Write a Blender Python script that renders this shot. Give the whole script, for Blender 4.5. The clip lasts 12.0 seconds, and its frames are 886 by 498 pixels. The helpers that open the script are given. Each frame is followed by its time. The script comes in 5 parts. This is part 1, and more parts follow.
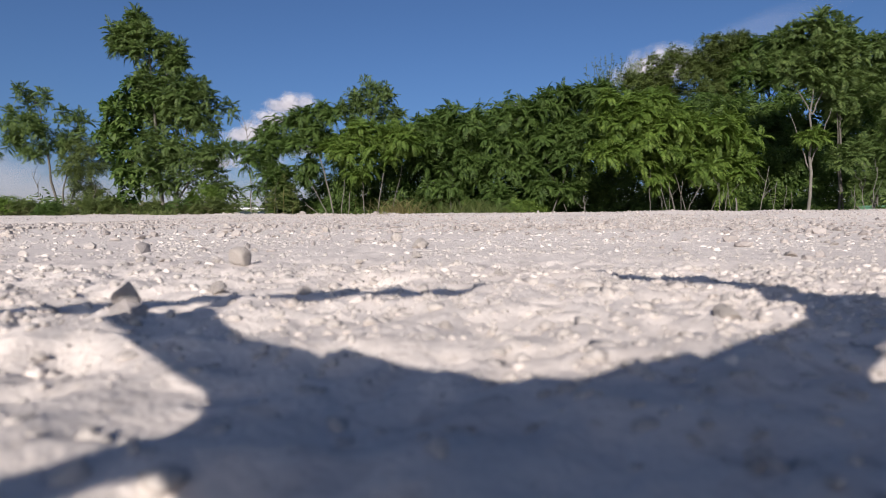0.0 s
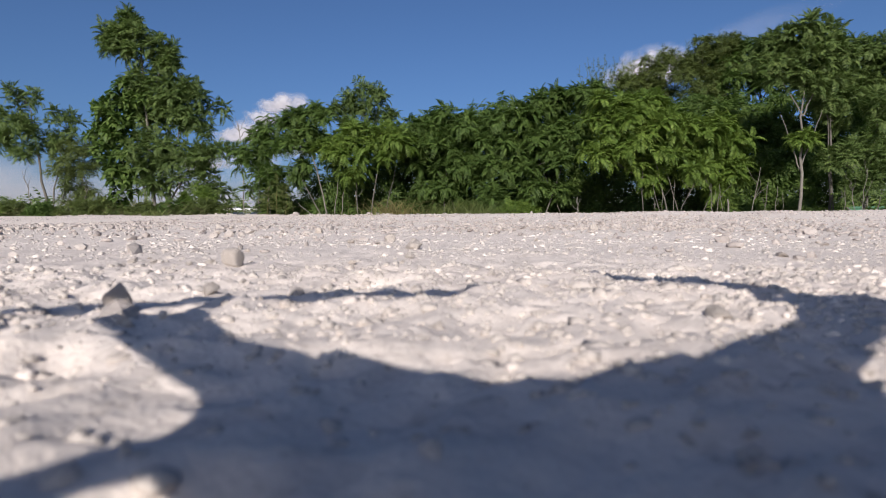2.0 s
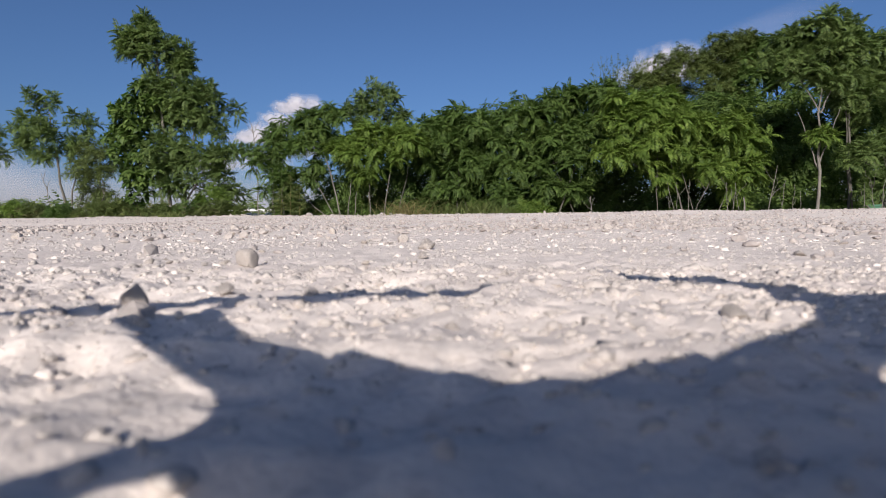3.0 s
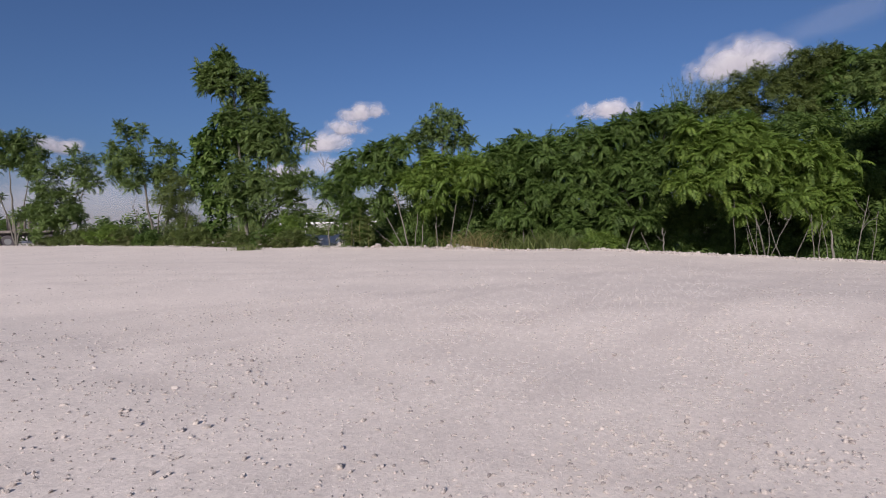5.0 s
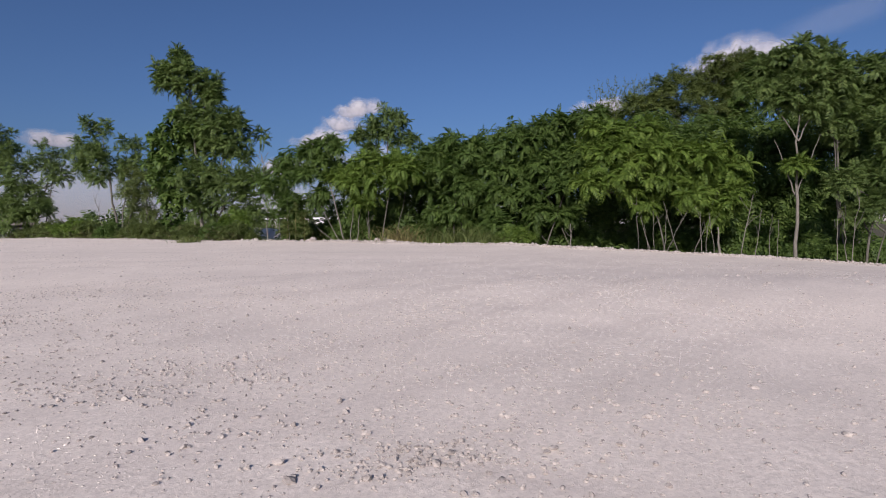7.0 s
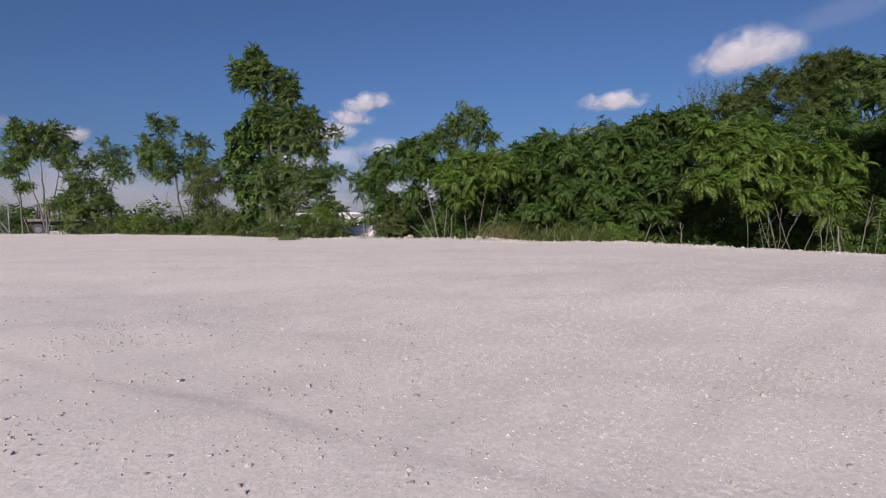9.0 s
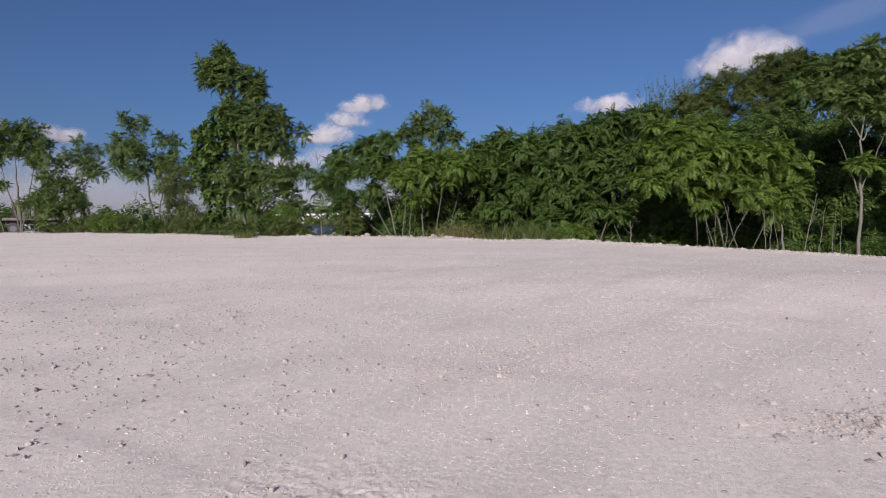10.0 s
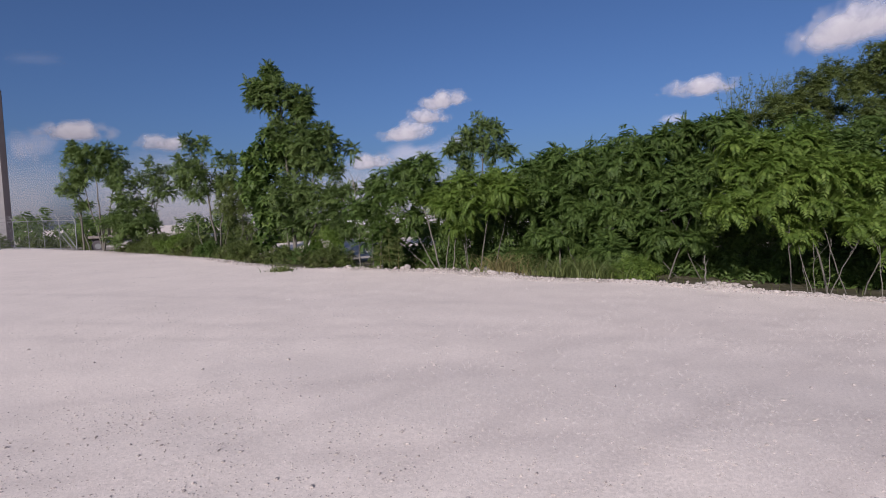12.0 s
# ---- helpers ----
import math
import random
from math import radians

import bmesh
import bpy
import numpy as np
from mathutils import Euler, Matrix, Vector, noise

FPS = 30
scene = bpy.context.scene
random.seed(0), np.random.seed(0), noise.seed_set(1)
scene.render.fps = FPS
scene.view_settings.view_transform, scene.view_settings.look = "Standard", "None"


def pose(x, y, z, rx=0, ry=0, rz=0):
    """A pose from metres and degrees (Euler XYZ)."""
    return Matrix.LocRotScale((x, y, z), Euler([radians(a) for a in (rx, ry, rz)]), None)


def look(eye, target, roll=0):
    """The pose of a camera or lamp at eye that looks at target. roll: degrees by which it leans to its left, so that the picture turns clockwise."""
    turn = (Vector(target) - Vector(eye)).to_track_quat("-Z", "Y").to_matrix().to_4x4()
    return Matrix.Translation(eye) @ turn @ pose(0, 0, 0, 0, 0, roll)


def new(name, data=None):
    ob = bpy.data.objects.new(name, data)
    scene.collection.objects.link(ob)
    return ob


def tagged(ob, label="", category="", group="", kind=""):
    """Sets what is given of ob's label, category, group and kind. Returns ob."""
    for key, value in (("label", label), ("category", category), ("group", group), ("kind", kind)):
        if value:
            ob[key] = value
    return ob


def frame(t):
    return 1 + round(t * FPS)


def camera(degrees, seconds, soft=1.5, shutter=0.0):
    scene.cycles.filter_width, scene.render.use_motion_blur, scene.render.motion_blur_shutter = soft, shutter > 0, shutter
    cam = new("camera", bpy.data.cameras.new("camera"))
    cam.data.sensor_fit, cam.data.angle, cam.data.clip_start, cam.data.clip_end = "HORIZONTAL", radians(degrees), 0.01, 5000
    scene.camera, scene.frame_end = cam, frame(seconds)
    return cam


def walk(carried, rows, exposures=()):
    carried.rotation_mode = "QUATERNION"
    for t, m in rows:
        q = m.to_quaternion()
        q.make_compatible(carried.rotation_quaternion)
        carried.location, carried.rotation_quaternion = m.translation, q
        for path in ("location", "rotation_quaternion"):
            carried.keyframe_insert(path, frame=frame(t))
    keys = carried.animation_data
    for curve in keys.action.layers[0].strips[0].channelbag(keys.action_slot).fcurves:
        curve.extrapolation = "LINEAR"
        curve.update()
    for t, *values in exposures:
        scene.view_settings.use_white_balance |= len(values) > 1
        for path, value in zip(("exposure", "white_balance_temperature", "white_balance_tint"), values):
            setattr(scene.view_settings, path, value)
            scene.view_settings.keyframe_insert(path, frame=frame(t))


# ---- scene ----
cam = camera(74.9, 12.0, 1.0)
cam.data.dof.use_dof, cam.data.dof.focus_distance, cam.data.dof.aperture_fstop = True, 12.0, 17.0

# seconds, x, y, z, rx, ry, rz
ROWS = [
    (0.0, 0.0, -0.8, 0.04, 87.063, 0.419, 0.03),
    (0.5, 0.0, -0.8, 0.04, 87.053, 0.959, 4.02),
    (1.0, 0.0, -0.8, 0.04, 87.153, 0.359, 1.88),
    (1.5, 0.0, -0.8, 0.04, 87.113, 0.099, -3.45),
    (2.0, 0.0, -0.8, 0.04, 87.133, 0.409, -0.61),
    (2.5, 0.0, -0.8, 0.04, 87.213, 0.419, 0.33),
    (3.0, 0.0, -0.8, 0.04, 87.153, 0.659, 0.66),
    (3.3, -0.005, -0.8, 0.05, 87.263, 0.759, 2.77),
    (3.5, -0.015, -0.79, 0.076, 87.303, 0.839, 4.68),
    (3.6, -0.008, -0.709, 0.137, 87.374, 0.897, 5.254),
    (3.7, -0.015, -0.638, 0.224, 87.484, 0.936, 5.588),
    (5.3, -0.081, -0.872, 0.857, 87.583, 1.327, 7.086),
    (5.5, 0.214, -0.832, 0.826, 87.653, 1.097, 7.126),
    (6.0, 1.269, -0.992, 0.855, 87.535, 1.127, 7.078),
    (6.5, 2.037, -1.163, 0.815, 87.421, 1.127, 6.859),
    (7.0, 2.053, -1.361, 0.729, 87.279, 1.03, 6.628),
    (7.5, 1.283, -1.524, 0.699, 87.156, 0.94, 6.375),
    (7.7, 0.804, -1.6, 0.69, 87.141, 0.98, 6.398),
    (9.3, -0.772, -2.125, 0.941, 86.617, 0.996, 7.412),
    (9.5, -0.473, -2.06, 0.87, 86.789, 0.886, 7.378),
    (10.0, 0.52, -1.865, 0.765, 86.91, 0.82, 6.943),
    (10.5, 1.16, -1.56, 0.638, 86.9, 0.901, 6.97),
    (11.0, 1.5, -1.36, 0.6, 86.91, 0.98, 7.38),
    (11.5, 1.469, -0.703, 1.08, 86.663, 1.68, 11.674),
    (12.0, 1.354, 0.141, 1.776, 86.499, 2.278, 15.033),
]
EXPOSURE, KELVIN, TINT = 0.5, 6120, 14
walk(cam, [(t, pose(*p)) for t, *p in ROWS], [(t, EXPOSURE + e, KELVIN + k, TINT + m) for t, e, k, m in ((0.0, 0.27, 230, -1), (3.3, 0.27, 230, -1), (5.3, 0.01, 190, 4), (7.7, 0.02, 170, 4), (9.3, 0.03, 120, 4), (10.5, 0.02, 110, 3), (12.0, -0.01, 60, 6))])

# ---- light ----
SUN_UP, SUN_ROUND = radians(25), radians(189)   # height; bearing clockwise from +y
world = bpy.data.worlds.new("sky")
scene.world = world
world.use_nodes = True
wt = world.node_tree
sky = wt.nodes.new("ShaderNodeTexSky")
sky.sky_type, sky.sun_disc = "NISHITA", False
sky.sun_elevation, sky.sun_rotation = SUN_UP, SUN_ROUND
sky.air_density, sky.dust_density, sky.ozone_density = 0.8, 2.2, 7.0
wt.nodes["Background"].inputs["Strength"].default_value = 0.0555
wt.links.new(sky.outputs[0], wt.nodes["Background"].inputs["Color"])
sun = new("sun", bpy.data.lights.new("sun", "SUN"))
sun.data.energy, sun.data.angle, sun.data.color = 3.8, radians(0.53), (1.0, 0.93, 0.84)
sun_way = Vector((-math.sin(SUN_ROUND) * math.cos(SUN_UP), -math.cos(SUN_ROUND) * math.cos(SUN_UP), -math.sin(SUN_UP)))
sun.matrix_world = look((0, 0, 60), Vector((0, 0, 60)) + sun_way)

rng = np.random.default_rng(7)


# ---- materials ----
def material(name, rough=0.8, spec=0.3):
    m = bpy.data.materials.new(name)
    m.use_nodes = True
    b = m.node_tree.nodes["Principled BSDF"]
    b.inputs["Roughness"].default_value = rough
    b.inputs["Specular IOR Level"].default_value = spec
    return m, m.node_tree, b


def node(nt, kind, **props):
    n = nt.nodes.new(kind)
    for k, v in props.items():
        n.inputs[k].default_value = v
    return n


def ramp(nt, fac, stops):
    r = nt.nodes.new("ShaderNodeValToRGB")
    e = r.color_ramp.elements
    while len(e) < len(stops):
        e.new(0.5)
    for el, (p, c) in zip(e, stops):
        el.position, el.color = p, (*c, 1)
    nt.links.new(fac, r.inputs[0])
    return r.outputs[0]


def mixed(nt, fac, a, b, blend="MIX"):
    m = nt.nodes.new("ShaderNodeMix")
    m.data_type, m.blend_type = "RGBA", blend
    for sock, v in ((m.inputs[0], fac), (m.inputs[6], a), (m.inputs[7], b)):
        if isinstance(v, (int, float)):
            sock.default_value = v
        elif isinstance(v, tuple):
            sock.default_value = (*v, 1)
        else:
            nt.links.new(v, sock)
    return m.outputs[2]


def noise_tex(nt, scale, detail=4, rough=0.6, coord="Object", stretch=None):
    tc = nt.nodes.new("ShaderNodeTexCoord")
    n = node(nt, "ShaderNodeTexNoise", Scale=scale, Detail=detail, Roughness=rough)
    if stretch:
        mp = nt.nodes.new("ShaderNodeMapping")
        mp.inputs["Scale"].default_value = stretch
        nt.links.new(tc.outputs[coord], mp.inputs[0])
        nt.links.new(mp.outputs[0], n.inputs["Vector"])
    else:
        nt.links.new(tc.outputs[coord], n.inputs["Vector"])
    return n.outputs["Fac"]


def bump(nt, bsdf, layers):
    last = None
    for height, dist, strength in layers:
        b = node(nt, "ShaderNodeBump", Strength=strength, Distance=dist)
        nt.links.new(height, b.inputs["Height"])
        if last:
            nt.links.new(last, b.inputs["Normal"])
        last = b.outputs[0]
    nt.links.new(last, bsdf.inputs["Normal"])


def limestone(name, light, dark, tint, with_soil=False, per_piece=False):
    m, nt, b = material(name, 0.92, 0.15)
    fine = noise_tex(nt, 300, 5, 0.7)
    mid = noise_tex(nt, 26, 5, 0.65)
    big = noise_tex(nt, 0.9, 4, 0.6)
    c = mixed(nt, ramp(nt, mid, [(0.35, (0, 0, 0)), (0.68, (1, 1, 1))]), dark, light)
    c = mixed(nt, ramp(nt, fine, [(0.3, (0.7,) * 3), (0.62, (0, 0, 0))]), c, dark, "MIX")
    c = mixed(nt, ramp(nt, big, [(0.35, (0.75,) * 3), (0.6, (0, 0, 0))]), c, tint, "MIX")
    if with_soil:
        track = noise_tex(nt, 1.0, 3, 0.5, stretch=(2.2, 0.5, 1))
        patch = noise_tex(nt, 0.42, 5, 0.62, stretch=(0.8, 1.5, 1))
        c = mixed(nt, ramp(nt, patch, [(0.42, (0, 0, 0)), (0.62, (0.7,) * 3)]), c, tuple(v * 0.9 for v in tint), "MIX")
        c = mixed(nt, ramp(nt, track, [(0.45, (0, 0, 0)), (0.7, (0.4,) * 3)]), c, dark, "MIX")
    if per_piece:
        geo = nt.nodes.new("ShaderNodeNewGeometry") if per_piece == "island" else nt.nodes.new("ShaderNodeObjectInfo")
        r = geo.outputs["Random Per Island" if per_piece == "island" else "Random"]
        stops = [(0, (0.6, 0.58, 0.57)), (0.3, (0.72, 0.7, 0.69)), (1, (0.86, 0.84, 0.82))]
        if per_piece == "object":
            stops = [(0, (0.86, 0.84, 0.83)), (0.4, (0.92, 0.9, 0.88)), (1, (1.0, 0.97, 0.94))]
        c = mixed(nt, 1.0, c, ramp(nt, r, stops), "MULTIPLY")
    if with_soil:
        ra = nt.nodes.new("ShaderNodeAttribute")
        ra.attribute_name = "rut"
        c = mixed(nt, ra.outputs["Fac"], c, mixed(nt, 1.0, c, (0.8, 0.79, 0.8), "MULTIPLY"))
        at = nt.nodes.new("ShaderNodeAttribute")
        at.attribute_name = "soil"
        soil = ramp(nt, noise_tex(nt, 3, 6, 0.7), [(0.3, (0.04, 0.045, 0.018)), (0.5, (0.085, 0.075, 0.045)), (0.7, (0.2, 0.18, 0.14))])
        c = mixed(nt, at.outputs["Fac"], c, soil)
    tc = nt.nodes.new("ShaderNodeTexCoord")
    vor = node(nt, "ShaderNodeTexVoronoi", Scale=85.0)
    crack = node(nt, "ShaderNodeTexVoronoi", Scale=38.0)
    warp = node(nt, "ShaderNodeTexNoise", Scale=30.0, Detail=3.0)
    shove = nt.nodes.new("ShaderNodeMix")
    shove.data_type = "RGBA"
    shove.inputs[0].default_value = 0.02
    nt.links.new(tc.outputs["Object"], warp.inputs["Vector"])
    nt.links.new(tc.outputs["Object"], shove.inputs[6])
    nt.links.new(warp.outputs["Color"], shove.inputs[7])
    for v in (vor, crack):
        nt.links.new(shove.outputs[2], v.inputs["Vector"])
    cell = ramp(nt, vor.outputs["Color"], [(0.1, (0.84, 0.83, 0.83)), (0.5, (0.97, 0.97, 0.97)), (0.9, (1.04, 1.03, 1.02))])
    c = mixed(nt, 0.8, c, cell, "MULTIPLY")
    speck = ramp(nt, noise_tex(nt, 95, 3, 0.6), [(0.58, (0, 0, 0)), (0.68, (0.5,) * 3)])
    c = mixed(nt, speck, c, mixed(nt, 1.0, c, (0.66, 0.63, 0.6), "MULTIPLY"))
    nt.links.new(c, b.inputs["Base Color"])
    grain = noise_tex(nt, 110, 4, 0.65)
    bump(nt, b, [(crack.outputs["Distance"], 0.004, 0.12), (vor.outputs["Distance"], 0.0025, 0.15), (mid, 0.006, 0.45), (grain, 0.003, 0.4), (fine, 0.002, 0.5)])
    return m


M_GROUND = limestone("crushed_limestone", (0.84, 0.75, 0.675), (0.605, 0.54, 0.485), (0.69, 0.615, 0.555), with_soil=True)
M_STONE = limestone("limestone_pebbles", (0.58, 0.53, 0.49), (0.42, 0.385, 0.36), (0.5, 0.46, 0.435), per_piece="island")
M_GRIT = limestone("limestone_grit", (0.56, 0.5, 0.45), (0.4, 0.36, 0.325), (0.48, 0.43, 0.39))
M_PIECE = limestone("limestone_stone", (0.6, 0.545, 0.5), (0.46, 0.42, 0.385), (0.53, 0.48, 0.44), per_piece="object")


def leaf_material(name, dark, mid, light, through_col, gloss=0.58):
    m, nt, b = material(name, gloss, 0.22)
    geo = nt.nodes.new("ShaderNodeNewGeometry")
    big = noise_tex(nt, 0.8, 3, 0.6)
    c = ramp(nt, geo.outputs["Random Per Island"], [(0.0, dark), (0.55, mid), (1.0, light)])
    c = mixed(nt, ramp(nt, big, [(0.35, (0.55,) * 3), (0.65, (0, 0, 0))]), c, dark, "MIX")
    nt.links.new(c, b.inputs["Base Color"])
    tr = nt.nodes.new("ShaderNodeBsdfTranslucent")
    tr.inputs["Color"].default_value = (*through_col, 1)
    mx = nt.nodes.new("ShaderNodeMixShader")
    mx.inputs[0].default_value = 0.34
    out = nt.nodes["Material Output"]
    nt.links.new(b.outputs[0], mx.inputs[1])
    nt.links.new(tr.outputs[0], mx.inputs[2])
    nt.links.new(mx.outputs[0], out.inputs["Surface"])
    return m


M_LEAF = leaf_material("sumac_leaves", (0.04, 0.071, 0.017), (0.075, 0.12, 0.027), (0.125, 0.18, 0.042), (0.1, 0.2, 0.03))
M_LEAF_BRIGHT = leaf_material("young_sumac_leaves", (0.05, 0.09, 0.015), (0.108, 0.165, 0.028), (0.18, 0.245, 0.05), (0.17, 0.27, 0.03))
M_LEAF_DARK = leaf_material("tree_leaves", (0.047, 0.076, 0.022), (0.094, 0.14, 0.038), (0.158, 0.207, 0.06), (0.12, 0.2, 0.04))
M_LEAF_OLIVE = leaf_material("olive_leaves", (0.05, 0.072, 0.022), (0.09, 0.12, 0.032), (0.145, 0.18, 0.048), (0.14, 0.18, 0.04))
M_GRASS = leaf_material("weed_blades", (0.065, 0.092, 0.028), (0.11, 0.138, 0.04), (0.18, 0.195, 0.068), (0.15, 0.2, 0.04), 0.6)
M_SCRUB = leaf_material("scrub_weeds", (0.05, 0.058, 0.02), (0.085, 0.092, 0.032), (0.135, 0.13, 0.05), (0.11, 0.12, 0.035), 0.65)
M_DRY = leaf_material("dry_weed", (0.16, 0.13, 0.06), (0.2, 0.18, 0.07), (0.26, 0.24, 0.1), (0.2, 0.18, 0.06), 0.7)


def bark(name, a, b_):
    m, nt, b = material(name, 0.9, 0.2)
    n = noise_tex(nt, 9, 6, 0.7, stretch=(4, 4, 0.7))
    nt.links.new(ramp(nt, n, [(0.3, a), (0.7, b_)]), b.inputs["Base Color"])
    bump(nt, b, [(n, 0.01, 0.6)])
    return m


M_BARK = bark("grey_bark", (0.055, 0.05, 0.042), (0.14, 0.13, 0.11))
M_BARK_PALE = bark("pale_bark", (0.085, 0.078, 0.066), (0.19, 0.175, 0.15))


def plain(name, col, rough=0.6, metal=0.0, var=0.25, scale=6.0):
    m, nt, b = material(name, rough, 0.4)
    b.inputs["Metallic"].default_value = metal
    n = noise_tex(nt, scale, 6, 0.65)
    d = tuple(c * (1 - var) for c in col)
    nt.links.new(ramp(nt, n, [(0.3, d), (0.65, col)]), b.inputs["Base Color"])
    bump(nt, b, [(n, 0.004, 0.2)])
    return m


# ---- mesh helpers ----
def mesh_np(name, verts, quads=None, tris=None, mat=None, smooth=False):
    """One mesh from arrays of places and of quads and triangles."""
    me = bpy.data.meshes.new(name)
    nq = 0 if quads is None else len(quads)
    nt_ = 0 if tris is None else len(tris)
    me.vertices.add(len(verts))
    me.vertices.foreach_set("co", np.asarray(verts, dtype=np.float32).ravel())
    idx = np.concatenate([np.asarray(a).ravel() for a in (quads, tris) if a is not None and len(a)]).astype(np.int32)
    starts = np.concatenate([np.arange(nq) * 4, nq * 4 + np.arange(nt_) * 3]).astype(np.int32)
    me.loops.add(len(idx))
    me.loops.foreach_set("vertex_index", idx)
    me.polygons.add(nq + nt_)
    me.polygons.foreach_set("loop_start", starts)
    me.polygons.foreach_set("use_smooth", np.full(nq + nt_, smooth))
    if mat:
        me.materials.append(mat)
    me.update(calc_edges=True)
    return me


def part(name, bm, mat, parent=None, label="", smooth=False):
    """Links a bmesh, or a ready mesh, as one object, under a thing where one is given."""
    if isinstance(bm, bpy.types.Mesh):
        me = bm
    else:
        me = bpy.data.meshes.new(name)
        bm.to_mesh(me)
        bm.free()
        me.materials.append(mat)
        if smooth:
            me.polygons.foreach_set("use_smooth", [True] * len(me.polygons))
    ob = new(name, me)
    if parent:
        ob.parent = parent
    if label:
        ob["label"] = label
    return ob


def box(bm, size, at, bevel=0.0, turn=None):
    m = Matrix.Translation(at) @ (turn or Matrix.Identity(4)) @ Matrix.Diagonal((*size, 1))
    g = bmesh.ops.create_cube(bm, size=1, matrix=m)
    if bevel:
        es = list({e for v in g["verts"] for e in v.link_edges})
        bmesh.ops.bevel(bm, geom=es, offset=bevel, segments=2, affect="EDGES")
    return bm


def tube_arrays(path, radii, sides=7):
    """A tapered tube along a bent line."""
    path = np.asarray(path, float)
    n = len(path)
    tan = np.gradient(path, axis=0)
    tan /= np.linalg.norm(tan, axis=1)[:, None] + 1e-9
    ref = np.array([0.36, 0.93, 0.07])
    a = np.cross(tan, ref)
    a /= np.linalg.norm(a, axis=1)[:, None]
    b = np.cross(tan, a)
    ang = np.arange(sides) / sides * 2 * np.pi
    ring = a[:, None] * np.cos(ang)[None, :, None] + b[:, None] * np.sin(ang)[None, :, None]
    v = (path[:, None] + ring * np.asarray(radii)[:, None, None]).reshape(-1, 3)
    q = []
    for i in range(n - 1):
        for j in range(sides):
            k = (j + 1) % sides
            q.append((i * sides + j, i * sides + k, (i + 1) * sides + k, (i + 1) * sides + j))
    t = [((n - 1) * sides + j, (n - 1) * sides + (j + 1) % sides, (n - 1) * sides + (j + 2) % sides) for j in range(0, sides - 2)]
    return v, q, [(t_[0] * 0 + (n - 1) * sides, (n - 1) * sides + i + 1, (n - 1) * sides + i + 2) for i, t_ in enumerate(t)]


def tubes(name, items, mat, sides=7):
    V, Q, T, o = [], [], [], 0
    for path, radii in items:
        v, q, t = tube_arrays(path, radii, sides)
        V.append(v)
        Q.append(np.array(q) + o)
        T.append(np.array(t) + o)
        o += len(v)
    return mesh_np(name, np.concatenate(V), np.concatenate(Q), np.concatenate(T), mat, True)


def bent(a, b, n, wobble, sag=0.0):
    """A crooked line from a to b."""
    a, b = np.asarray(a, float), np.asarray(b, float)
    s = np.linspace(0, 1, n)[:, None]
    p = a + (b - a) * s
    off = rng.normal(0, wobble, (n, 3)) * np.linalg.norm(b - a)
    off[0] = off[-1] = 0
    p += off
    p[:, 2] += sag * np.sin(s[:, 0] * np.pi) * np.linalg.norm(b - a)
    return p


# ---- ground ----
EDGE = [(22, -40), (15, 0), (11.5, 8.0), (9.7, 11.2), (8.4, 12.1), (7.2, 12.35), (5.8, 12.5), (3.5, 13.15), (0.5, 13.85), (-1.5, 14.9), (-3.2, 15.8), (-5.6, 16.1), (-8.4, 16.8), (-11.3, 18.5), (-15.2, 21.8), (-24, 27), (-31, 31.5), (-41, 36.5), (-120, 72)]


def lattice(ix, iy, seed):
    h = (ix.astype(np.int64) * 374761393 + iy.astype(np.int64) * 668265263 + seed * 1442695041) & 0x7FFFFFFF
    h = ((h ^ (h >> 13)) * 1274126177) & 0x7FFFFFFF
    return ((h ^ (h >> 16)) & 0xFFFF) / 65535.0


def vnoise(x, y, size, seed):
    """Smooth noise from -1 to 1 with lumps of that size."""
    x, y = np.asarray(x) / size + 1000, np.asarray(y) / size + 1000
    ix, iy = np.floor(x), np.floor(y)
    fx, fy = x - ix, y - iy
    fx, fy = fx * fx * (3 - 2 * fx), fy * fy * (3 - 2 * fy)
    a, b = lattice(ix, iy, seed), lattice(ix + 1, iy, seed)
    c, d = lattice(ix, iy + 1, seed), lattice(ix + 1, iy + 1, seed)
    return ((a * (1 - fx) + b * fx) * (1 - fy) + (c * (1 - fx) + d * fx) * fy) * 2 - 1


def beyond(x, y):
    """How far a place lies beyond the lot's edge, about; negative on the lot."""
    x, y = np.asarray(x, float), np.asarray(y, float)
    best = np.full(np.broadcast(x, y).shape, 1e9)
    side = np.zeros_like(best)
    for (ax, ay), (bx, by) in zip(EDGE, EDGE[1:]):
        dx, dy = bx - ax, by - ay
        t = np.clip(((x - ax) * dx + (y - ay) * dy) / (dx * dx + dy * dy), 0, 1)
        d = np.hypot(x - ax - t * dx, y - ay - t * dy)
        s = np.sign(dy * (x - ax) - dx * (y - ay))
        side = np.where(d < best, s, side)
        best = np.minimum(best, d)
    return best * side


